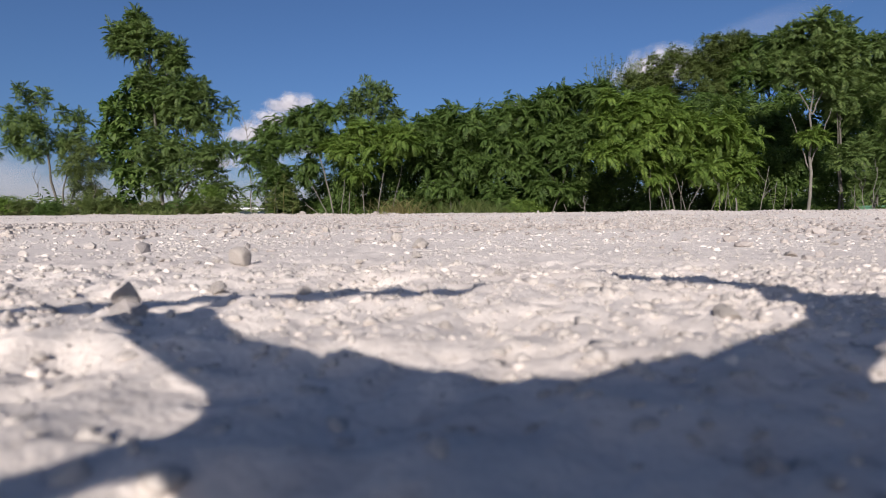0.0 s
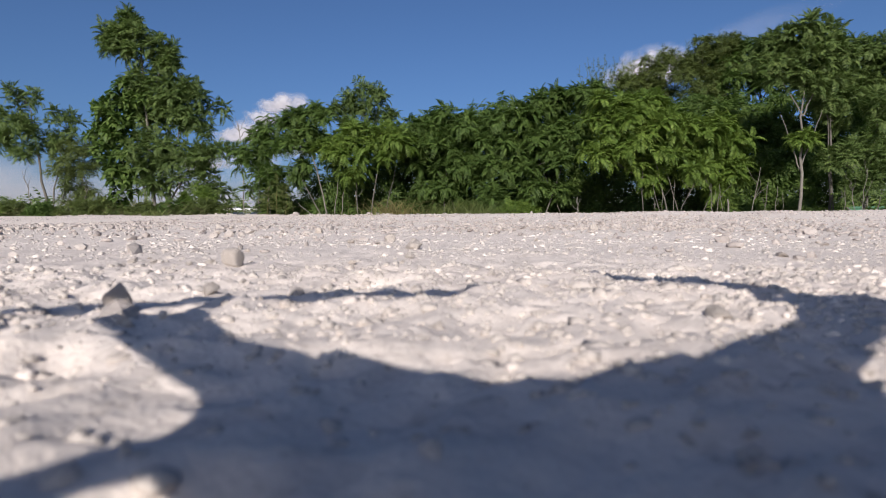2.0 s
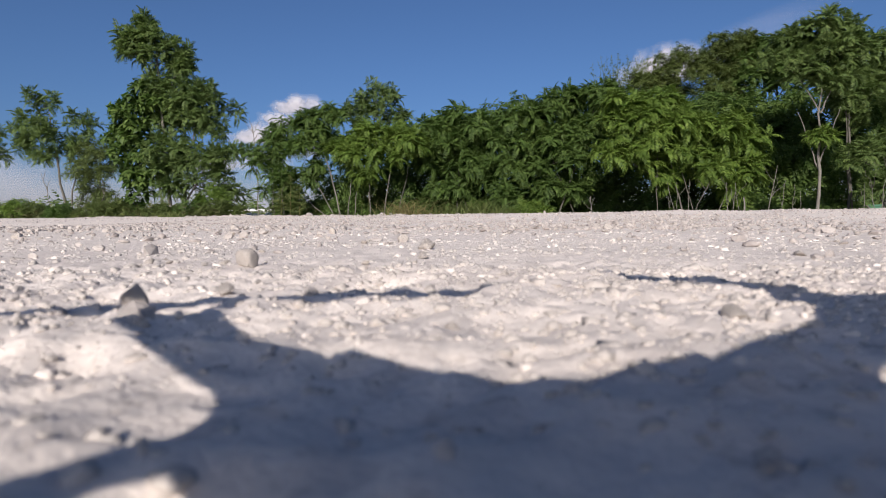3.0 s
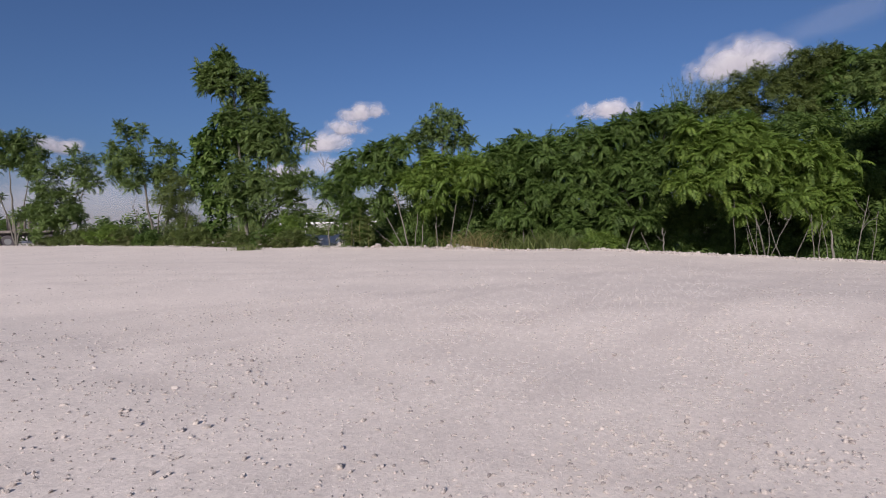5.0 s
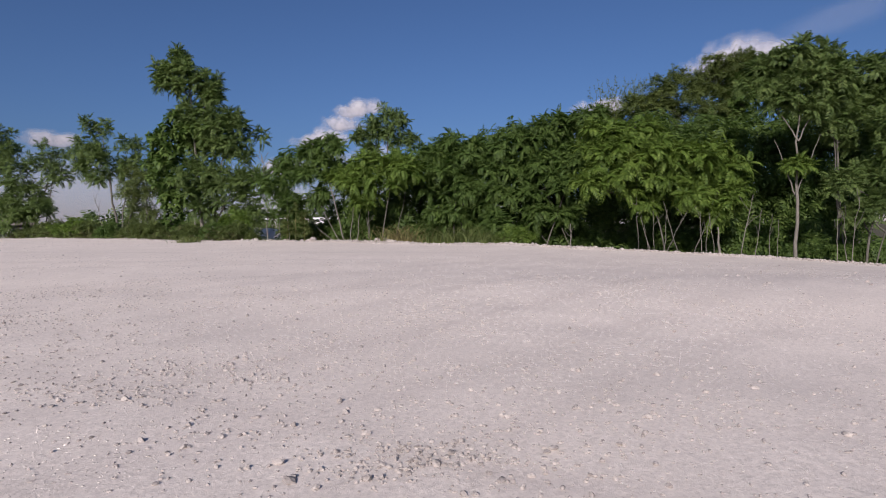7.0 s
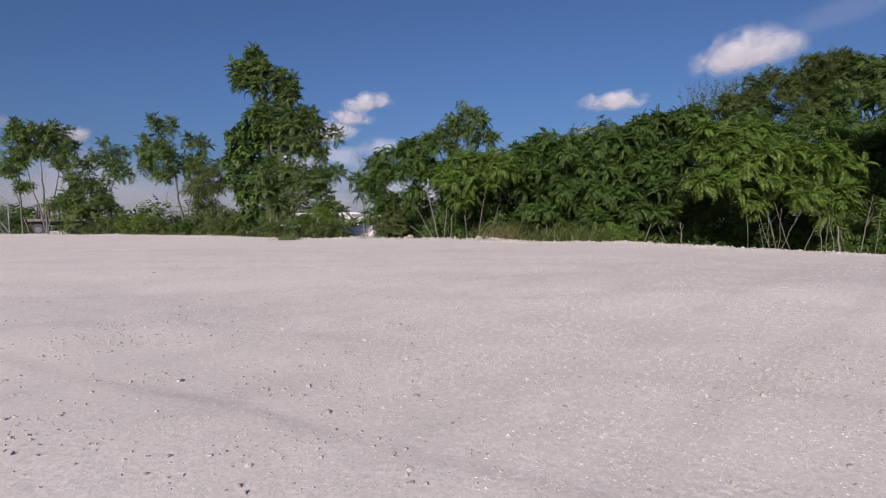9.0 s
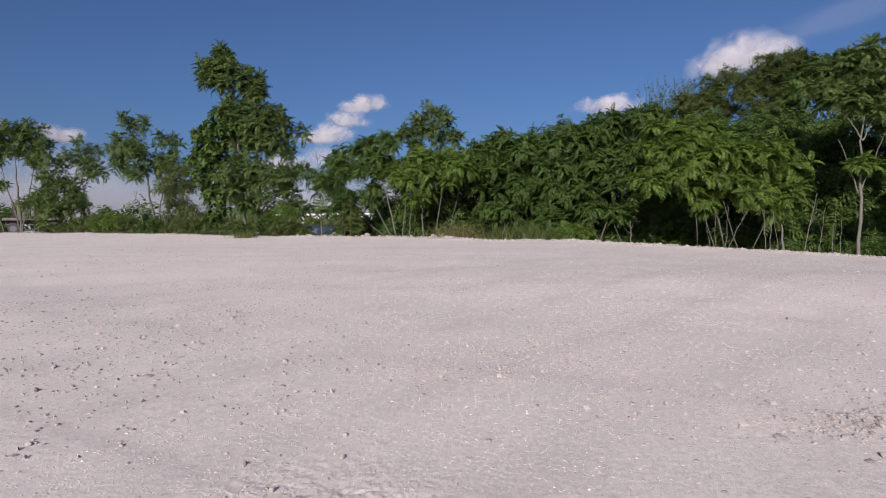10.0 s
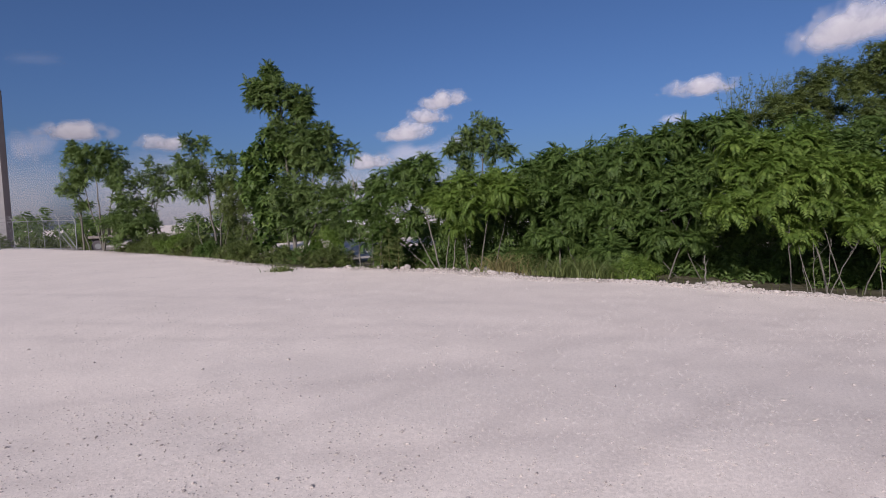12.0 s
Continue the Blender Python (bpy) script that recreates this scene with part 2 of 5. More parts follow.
def cobbled(x, y, size, seed):
    """Half-buried flat pieces with creases between them, 0 to 1."""
    x, y = np.asarray(x) / size + 1000, np.asarray(y) / size + 1000
    ix, iy = np.floor(x), np.floor(y)
    f1, f2, lift = np.full(x.shape, 9.0), np.full(x.shape, 9.0), np.zeros(x.shape)
    for i in (-1, 0, 1):
        for j in (-1, 0, 1):
            a, c = ix + i, iy + j
            d = np.hypot(a + lattice(a, c, seed) - x, c + lattice(a, c, seed + 1) - y)
            nearer = d < f1
            f2 = np.where(nearer, f1, np.minimum(f2, d))
            lift = np.where(nearer, lattice(a, c, seed + 2), lift)
            f1 = np.where(nearer, d, f1)
    return np.clip((f2 - f1) * 2.6, 0, 1) ** 0.7 * (0.35 + 0.65 * lift)


def ground_z(x, y, fine=True):
    x, y = np.asarray(x, float), np.asarray(y, float)
    near = np.hypot(x, y + 0.67)
    z = -0.008 * np.clip(x, -45, 25) - 0.016 * np.clip(-x - 10, 0, 25) - (0.012 + 0.032 * np.clip((y - 5) / 6, 0, 1)) * np.clip(x - 2, 0, 12) + 0.0085 * (np.clip(y, -10, 32) + 0.8)
    z = z + 0.075 * np.exp(-((y - 4.4) / 1.7) ** 2) * (0.46 + 0.28 * np.clip(x, -4, 4.0) + 0.25 * vnoise(x, y, 2.3, 3))
    far = np.clip((near - 1.0) / 3, 0, 1)
    z = z + far * (0.02 * vnoise(x, y, 3.1, 1) + 0.011 * vnoise(x, y, 0.9, 2) + 0.006 * vnoise(x, y, 0.37, 12))
    d = beyond(x, y)
    z = z + 0.045 * np.exp(-((d + 0.1) / 0.4) ** 2) * (0.6 + 0.6 * vnoise(x, y, 0.8, 9))
    z = z - 0.25 * np.clip(d / 3, 0, 1)
    if fine:
        amp = 1 - np.clip((near - 0.24) / 0.4, 0, 0.97)
        u, v = x * 0.83 - y * 0.56, x * 0.56 + y * 0.83
        w = x * 0.3 + y * 0.95, x * 0.95 - y * 0.3
        z = z + amp * (0.0022 * vnoise(u, v, 0.11, 4) + 0.0028 * (1 - 2 * np.abs(vnoise(w[0], w[1], 0.05, 5))) + 0.0018 * (1 - 2 * np.abs(vnoise(u, v, 0.019, 6))) + 0.001 * vnoise(w[1], w[0], 0.007, 7))
        bend = 0.006 * vnoise(x, y, 0.02, 77), 0.006 * vnoise(x, y, 0.02, 78)
        z = z - amp * 0.0045 * np.clip(vnoise(u, w[0], 0.017, 15) + 0.5 * vnoise(v, w[1], 0.008, 16) - 0.35, 0, 1)
        patch = np.clip(0.75 + 0.9 * vnoise(x, y, 0.16, 73), 0.25, 1.3)
        z = z + amp * patch * (0.0012 * cobbled(u + bend[0], v + bend[1], 0.033, 74) + 0.0014 * cobbled(w[0] + bend[1], w[1] + bend[0], 0.012, 84) - 0.001)
        mid = np.clip((near - 0.25) / 0.5, 0, 1) * np.clip((5.5 - near) / 4, 0, 1)
        z = z + mid * (0.0007 * cobbled(u + 2 * bend[0], v + 2 * bend[1], 0.09, 94) + 0.0012 * vnoise(u, v, 0.2, 97) - 0.0006)
    return z


def spaced(points):
    """Lines at chosen spacings: pairs of (upto, step)."""
    out = [points[0]]
    for upto, n, power in points[1]:
        a = out[-1]
        s = np.linspace(0, 1, n + 1)[1:] ** power
        out += list(a + (upto - a) * s)
    return np.array(out)


right = spaced((0.0, [(0.3, 74, 1), (1.2, 62, 1.3), (4, 76, 1.2), (14, 44, 1.1), (40, 26, 1.4), (1800, 20, 3)]))
gx = np.concatenate([-right[:0:-1], right])
gy = np.concatenate([spaced((-0.89, [(-2.4, 12, 1.4), (-30, 14, 1.6), (-1500, 12, 2.5)]))[:0:-1],
                     spaced((-0.89, [(-0.37, 140, 1), (0.53, 96, 1.25), (4, 96, 1.3), (14, 70, 1.1), (24, 44, 1), (45, 30, 1.3), (1800, 22, 3)]))])
GX, GY = np.meshgrid(gx, gy)
GZ = ground_z(GX, GY)
nx, ny = len(gx), len(gy)
ii = np.arange(nx * ny).reshape(ny, nx)
quads = np.stack([ii[:-1, :-1], ii[:-1, 1:], ii[1:, 1:], ii[1:, :-1]], -1).reshape(-1, 4)
gm = mesh_np("ground", np.stack([GX, GY, GZ], -1).reshape(-1, 3), quads, None, M_GROUND, True)
soil = gm.attributes.new("soil", "FLOAT", "POINT")
D = beyond(GX, GY)
bare = np.clip((D + 0.1 + 0.5 * vnoise(GX, GY, 0.7, 21)) / 0.8, 0, 1) * np.clip((6.0 + 110 * np.clip((GX + 3) / 3, 0, 1) - D + 1.5 * vnoise(GX, GY, 2.0, 22)) / 2, 0, 1)
soil.data.foreach_set("value", bare.astype(np.float32).ravel())
RUTS = [(-1.5, 0.2, -0.41, 0.06, 1.0), (-1.5, 1.75, -0.41, 0.1, 0.5), (0.5, 4.2, 0.35, 0.12, 0.45), (0.5, 6.1, 0.33, 0.12, 0.45), (2.0, 3.0, 1.3, 0.12, 0.45), (-2.5, 7.5, 0.12, 0.15, 0.4), (0.2, 2.2, 1.45, 0.14, 0.45), (-0.9, 2.4, 1.5, 0.16, 0.4), (3.4, 3.2, 1.2, 0.16, 0.4), (-2.2, 2.6, 1.6, 0.12, 0.4), (4.6, 3.6, 1.15, 0.14, 0.35), (-3.4, 3.5, 0.9, 0.2, 0.4), (1.0, 8.5, 0.05, 0.2, 0.45), (0.0, 10.4, -0.08, 0.2, 0.4)]
rut = np.zeros_like(GX)
for x0, y0, slope, wide, deep in RUTS:
    off = (GY - y0 - slope * (GX - x0)) / math.hypot(1, slope) + 0.06 * vnoise(GX, GY, 0.7, 71)
    rut = np.maximum(rut, deep * np.exp(-(off / wide) ** 2) * (0.65 + 0.5 * vnoise(GX, GY, 0.5, 72)))
rut_at = gm.attributes.new("rut", "FLOAT", "POINT")
rut_at.data.foreach_set("value", np.clip(rut * (np.abs(GX) < 14) * (D < 0), 0, 1).astype(np.float32).ravel())
ground = tagged(part("ground", gm, None), "pale crushed limestone lot, dusty, scattered with loose stones", "ground", kind="structure")


# ---- loose stones ----
def stone_shape(seed, detail, cut=(0.23, 0.4), rough=0.055):
    """A broken stone, half a metre and less across: planes knocked off a ball, with worn edges."""
    bm = bmesh.new()
    bmesh.ops.create_icosphere(bm, subdivisions=detail, radius=0.5)
    r = np.random.default_rng(seed)
    cuts = [(Vector(r.normal(size=3)).normalized(), r.uniform(*cut)) for _ in range(11)]
    for v in bm.verts:
        for n, d in cuts:
            over = v.co.dot(n) - d
            if over > 0:
                v.co -= n * over * 0.85
        v.co *= 1.08 + r.normal(0, rough) + 0.1 * noise.noise(v.co * 4 + Vector((seed, 0, 0)))
    if detail > 2:
        for _ in range(1):
            bmesh.ops.smooth_vert(bm, verts=bm.verts[:], factor=0.5, use_axis_x=True, use_axis_y=True, use_axis_z=True)
    for v in bm.verts:
        v.co.z *= 0.7
    vs = np.array([v.co[:] for v in bm.verts])
    bm.verts.index_update()
    fs = np.array([[v.index for v in f.verts] for f in bm.faces])
    bm.free()
    return vs, fs


FINE = [stone_shape(i, 2) for i in range(10)]
COARSE = [stone_shape(40 + i, 1) for i in range(10)]
WORN = [stone_shape(80 + i, 3, (0.2, 0.36), 0.035) for i in range(8)]
LUMPS = [stone_shape(120 + i, 2, (0.3, 0.45), 0.09) for i in range(8)]


def pebbles(name, xy, size, shapes, sink, mat, round_=False):
    """Many stones lying in the ground, as one mesh."""
    n = len(xy)
    size = np.minimum(size, np.median(size) * 3.2)
    which = rng.integers(0, len(shapes), n)
    V, T, o = [], [], 0
    z = ground_z(xy[:, 0], xy[:, 1])
    for k, (vs, fs) in enumerate(shapes):
        s = np.where(which == k)[0]
        if not len(s):
            continue
        a = rng.uniform(0, 2 * np.pi, len(s))
        c, sn = np.cos(a), np.sin(a)
        stretch = rng.uniform(0.6, 1.45, (len(s), 3))
        p = vs[None] * (size[s][:, None, None] * stretch[:, None])
        q = np.stack([p[..., 0] * c[:, None] - p[..., 1] * sn[:, None], p[..., 0] * sn[:, None] + p[..., 1] * c[:, None], p[..., 2]], -1)
        q[..., 0] += xy[s, 0][:, None]
        q[..., 1] += xy[s, 1][:, None]
        q[..., 2] += (z[s] + size[s] * sink)[:, None]
        V.append(q.reshape(-1, 3))
        T.append((fs[None] + (np.arange(len(s)) * len(vs))[:, None, None] + o).reshape(-1, 3))
        o += len(s) * len(vs)
    return mesh_np(name, np.concatenate(V), None, np.concatenate(T), mat, round_)


def along(n, out0, out1, s0=42, s1=118):
    """Places along the lot's edge between two stretches of it, a little way beyond it."""
    pts = np.array(EDGE, float)
    seg = np.linalg.norm(np.diff(pts, axis=0), axis=1)
    cum = np.concatenate([[0], np.cumsum(seg)])
    s = rng.uniform(s0, s1, n)
    k = np.clip(np.searchsorted(cum, s) - 1, 0, len(seg) - 1)
    t = ((s - cum[k]) / seg[k])[:, None]
    d = (pts[k + 1] - pts[k]) / seg[k][:, None]
    o = rng.uniform(out0, out1, n)[:, None]
    return pts[k] + (pts[k + 1] - pts[k]) * t + np.stack([d[:, 1], -d[:, 0]], -1) * o


def scatter(n, x0, x1, y0, y1, clump=0.6, size=0.5):
    xy = np.stack([rng.uniform(x0, x1, n * 3), rng.uniform(y0, y1, n * 3)], -1)
    keep = vnoise(xy[:, 0], xy[:, 1], size, 31) + 0.5 * vnoise(xy[:, 0], xy[:, 1], size * 0.3, 32) > rng.uniform(-1, 1, n * 3) * clump + 0.0
    xy = xy[keep & (beyond(xy[:, 0], xy[:, 1]) < 0.3)]
    return xy[:n]


xy = np.concatenate([scatter(5200, -0.34, 0.34, -0.76, -0.38, 0.9, 0.06), scatter(5000, -0.8, 0.8, -0.6, 0.1, 0.9, 0.09)])
grit = part("grit", pebbles("grit", xy, rng.lognormal(math.log(0.0026), 0.5, len(xy)), COARSE, -0.06, M_GRIT, True), None, ground)
tagged(grit, "pale limestone grit close to the take-off spot", kind="stuff")
xy = np.concatenate([scatter(420, -0.34, 0.34, -0.66, -0.4, 0.9, 0.08), scatter(700, -0.9, 0.9, -0.5, 0.5, 0.9, 0.12)])
lumps = part("dirt_lumps", pebbles("dirt_lumps", xy, rng.lognormal(math.log(0.0046), 0.32, len(xy)) * np.clip(0.8 + 0.5 * (xy[:, 1] + 0.6), 0.7, 1.5), LUMPS, -0.08, M_GROUND, True), None, ground)
tagged(lumps, "half-buried pale dirt lumps by the take-off spot", kind="stuff")
xy = np.concatenate([scatter(12500, -1.6, 1.6, -0.57, 1.3, 0.9, 0.1), scatter(1500, -0.3, 0.3, -0.72, -0.37, 0.9, 0.1)])
xy = xy[rng.uniform(size=len(xy)) < np.exp(-(np.abs(xy[:, 0]) / 0.95) ** 3 - (np.clip(xy[:, 1], 0, 9) / 0.8) ** 2)]
gravel = part("fine_gravel", pebbles("fine_gravel", xy, rng.lognormal(math.log(0.0042), 0.42, len(xy)), COARSE, -0.08, M_GRIT, True), None, ground)
tagged(gravel, "fine pale gravel in front of the take-off spot", kind="stuff")
xy = scatter(8000, -3.8, 3.8, 0.1, 5.5, 0.9, 0.5)
chips = part("stone_chips", pebbles("stone_chips", xy, rng.lognormal(math.log(0.0075), 0.45, len(xy)), COARSE, 0.1, M_STONE), None, ground)
tagged(chips, "small pale limestone chips", kind="stuff")
xy = scatter(8000, -22, 13, -1.0, 24, 0.7, 1.6)
rubble = part("rubble", pebbles("rubble", xy, rng.lognormal(math.log(0.0135), 0.5, len(xy)), COARSE, 0.06, M_STONE), None, ground)
xy = np.concatenate([scatter(5400, -8, 7, -0.4, 10, 0.5, 0.8), scatter(4200, -4.5, 4.5, -0.3, 4.5, 0.5, 0.45)])
for cx, cy, rx, ry, n in ((0.2, 1.2, 0.7, 0.35, 260), (-0.9, 2.6, 0.8, 0.5, 240), (-2.2, 4.5, 1.0, 0.7, 240), (1.6, 2.6, 0.6, 0.4, 160), (3.2, 3.4, 0.8, 0.5, 160), (-3.6, 2.4, 0.9, 0.5, 200), (2.3, 0.6, 0.5, 0.25, 160),
                             (1.78, 0.4, 0.17, 0.07, 190), (1.62, 0.27, 0.14, 0.06, 90), (1.85, 0.05, 0.12, 0.05, 80), (0.35, 1.3, 0.2, 0.1, 90), (0.78, 1.15, 0.2, 0.1, 80), (0.2, 0.95, 0.15, 0.08, 70), (-1.9, 1.9, 0.3, 0.15, 80),
                             (0.6, 0.78, 0.5, 0.24, 260), (0.0, 0.9, 0.4, 0.2, 130), (2.05, 0.3, 0.3, 0.2, 170), (2.5, 0.75, 0.3, 0.16, 100), (1.5, 1.2, 0.4, 0.2, 110)):
    xy = np.concatenate([xy, np.stack([rng.normal(cx, rx, n), rng.normal(cy, ry, n)], -1)])
xy = np.concatenate([xy, np.stack([rng.normal(1.95, 0.3, 60), rng.normal(0.5, 0.16, 60)], -1), np.stack([rng.normal(-1.6, 0.5, 70), rng.normal(2.2, 0.4, 70)], -1)])
xy = xy[(np.abs(xy[:, 0]) > 0.75) | (xy[:, 1] > 0.75) | (rng.uniform(size=len(xy)) < 0.3)]
clods = part("clods", pebbles("clods", xy, rng.lognormal(math.log(0.0114), 0.4, len(xy)), COARSE, 0.17, M_STONE), None, ground)
tagged(clods, "grey clods and broken stones in loose clusters", kind="stuff")
xy = np.concatenate([along(4200, -0.5, 0.35, 50, 68), along(1500, -0.35, 0.3, 68, 84), along(1200, -0.3, 0.3, 84, 112)])
rim = part("edge_rubble", pebbles("edge_rubble", xy, rng.lognormal(math.log(0.032), 0.5, len(xy)), COARSE, 0.1, M_STONE), None, ground)
tagged(rim, "pale broken stones pushed up along the edge", kind="stuff")
xy = np.concatenate([np.stack([rng.normal(cx, 0.28, n), rng.normal(cy, 0.16, n)], -1) for cx, cy, n in ((-2.9, 16.3, 70), (-5.75, 16.75, 50), (-1.7, 15.7, 50), (-1.0, 15.3, 40), (-4.2, 16.6, 30), (3.9, 14.2, 40))])
heap = part("rubble_heap", pebbles("rubble_heap", xy, rng.lognormal(math.log(0.085), 0.4, len(xy)), FINE, 0.25, M_STONE), None, ground)
tagged(heap, "small heaps of broken white stones under the shrubs", kind="stuff")
tagged(rubble, "loose limestone rubble strewn over the lot", kind="stuff")


# ---- foliage ----
def frond(pairs, droop, width, fold, slim=0.2, start=0.16):
    """A feather-like compound leaf, one long: places and quads."""
    V, Q = [], []
    spine = lambda s: np.array([s - 0.28 * droop * s * s, 0, 0.12 * s - droop * s * s * (0.55 + 0.45 * s)])
    for a, b in ((0.0, 0.35), (0.35, 0.7), (0.7, 1.0)):
        p, q = spine(a), spine(b)
        o = len(V)
        V += [p + (0, -0.008, 0), p + (0, 0.008, 0), q + (0, 0.005, 0), q + (0, -0.005, 0)]
        Q.append((o, o + 1, o + 2, o + 3))
    for i in range(pairs):
        s = start + (0.98 - start) * i / (pairs - 1)
        ln = width * (0.6 + 0.5 * math.sin(math.pi * (0.12 + 0.8 * s)))
        ahead = spine(min(1, s + 0.05)) - spine(s - 0.05)
        ahead /= np.linalg.norm(ahead)
        for side in (-1, 1):
            base = spine(s)
            way = ahead * 0.34 + np.array([0, side * 0.92, -0.16 - fold])
            way += rng.normal(0, 0.08, 3)
            way /= np.linalg.norm(way)
            across = ahead - way * way.dot(ahead) + rng.normal(0, 0.1, 3)
            across -= way * across.dot(way)
            across /= np.linalg.norm(across)
            o = len(V)
            mid = base + way * ln * 0.45
            tip = base + way * ln + np.array([0, 0, -0.16 * ln])
            V += [base, mid + across * ln * slim, tip, mid - across * ln * slim]
            Q.append((o, o + 1, o + 2, o + 3))
    return np.array(V), np.array(Q)


def broad_leaf(droop, wide):
    """A heart-shaped leaf on a short stalk, one long, folded along its rib."""
    rib = [np.array([s, 0, 0.1 * s - droop * s * s]) for s in (0.0, 0.22, 0.6, 1.0)]
    half = (0.0, wide, wide * 0.85, 0.0)
    V = [rib[0] + (0, -0.01, 0), rib[0] + (0, 0.01, 0), rib[1] + (0, 0.01, 0), rib[1] + (0, -0.01, 0)]
    Q = [(0, 1, 2, 3)]
    for side in (-1, 1):
        o = len(V)
        V += [rib[1], rib[1] + (-0.12, side * half[1] * 0.75, 0.05), rib[2] + (-0.1, side * half[2], 0.04), rib[2], rib[3]]
        Q += [(o, o + 1, o + 2, o + 3), (o + 3, o + 2, o + 4, o + 4)]
    V, out = np.array(V), []
    for q in Q:
        out.append(q if q[2] != q[3] else (q[0], q[1], q[1], q[2]))
    tri_fix = []
    for q in out:
        if len(set(q)) == 3:
            a, b, _, c = q
            V = np.concatenate([V, [(V[b] + V[c]) / 2 + (0.01, 0, 0)]])
            tri_fix.append((a, b, len(V) - 1, c))
        else:
            tri_fix.append(q)
    return V, np.array(tri_fix)


FRONDS = [frond(p, d, w, f) for p, d, w, f in ((10, 0.45, 0.25, 0.1), (11, 0.7, 0.24, 0.2), (9, 0.3, 0.26, 0.0), (10, 0.95, 0.24, 0.3), (9, 0.55, 0.28, 0.15))]
FRONDS_HANG = [frond(p, d, w, f, 0.19) for p, d, w, f in ((8, 0.5, 0.3, 0.2), (8, 0.8, 0.28, 0.3), (9, 0.35, 0.28, 0.15), (7, 0.2, 0.32, 0.1))]
FRONDS_SMALL = [frond(p, d, w, f, 0.2, 0.2) for p, d, w, f in ((4, 0.3, 0.4, 0.1), (4, 0.6, 0.4, 0.3), (5, 0.9, 0.36, 0.35), (4, 0.5, 0.44, 0.0))]
BROAD = [broad_leaf(d, w) for d, w in ((0.5, 0.36), (0.9, 0.4), (0.3, 0.33), (1.1, 0.36))]


def place_leaves(name, base, fwd, up, size, shapes, mat):
    """Many leaves in one mesh, each with its way out and its upper side."""
    which = rng.integers(0, len(shapes), len(base))
    side = np.cross(up, fwd)
    side /= np.linalg.norm(side, axis=1)[:, None] + 1e-9
    up = np.cross(fwd, side)
    V, Q, o = [], [], 0
    for k, (vs, qs) in enumerate(shapes):
        s = np.where(which == k)[0]
        if not len(s):
            continue
        p = vs[None] * size[s][:, None, None]
        w = base[s][:, None] + p[..., :1] * fwd[s][:, None] + p[..., 1:2] * side[s][:, None] + p[..., 2:] * up[s][:, None]
        V.append(w.reshape(-1, 3))
        Q.append((qs[None] + (np.arange(len(s)) * len(vs))[:, None, None] + o).reshape(-1, 4))
        o += len(s) * len(vs)
    return mesh_np(name, np.concatenate(V), np.concatenate(Q), None, mat)


def place_fronds(name, base, az, el, size, shapes, mat):
    fwd = np.stack([np.cos(az) * np.cos(el), np.sin(az) * np.cos(el), np.sin(el)], -1)
    up = np.array([0, 0, 1.0]) + rng.normal(0, 0.3, (len(base), 3))
    return place_leaves(name, base, fwd, up, size, shapes, mat)


def tips_in(lobes, per_area, low):
    """Twig ends over a crown, with the way out at each: every lobe is a handful of uneven boughs with gaps between them."""
    boughs = []
    for x, y, z, r, h in lobes:
        boughs.append((x, y, z, r * 0.6, h * 0.6))
        for _ in range(6):
            u = rng.normal(size=3) * (1, 0.9, 1)
            u /= np.linalg.norm(u)
            k, q = rng.uniform(0.5, 0.92), rng.uniform(0.3, 0.52)
            boughs.append((x + u[0] * r * k, y + u[1] * r * k - 0.1 * r, z + u[2] * h * k, r * q, h * q * rng.uniform(0.7, 1.0)))
    B = np.array(boughs)
    P, N = [], []
    for i, (x, y, z, r, h) in enumerate(boughs):
        n = max(3, int(per_area * 2.0 * math.pi * r * (r + h)))
        u = rng.normal(size=(n * 5, 3))
        u /= np.linalg.norm(u, axis=1)[:, None]
        u = u[(u[:, 2] > low) & (u[:, 1] < 0.75)][:n]
        k = np.where(rng.uniform(size=len(u)) < 0.85, rng.uniform(0.75, 1.15, len(u)), rng.uniform(0.2, 0.7, len(u)))[:, None]
        p = np.array([x, y, z]) + u * k * np.array([r, r, h])
        rel = (p[:, None] - B[None, :, :3]) / B[None, :, [3, 3, 4]]
        deep_in = (rel ** 2).sum(-1) < 0.3
        deep_in[:, i] = False
        out = ~deep_in.any(1)
        P.append(p[out])
        N.append(u[out])
    return np.concatenate(P), np.concatenate(N)


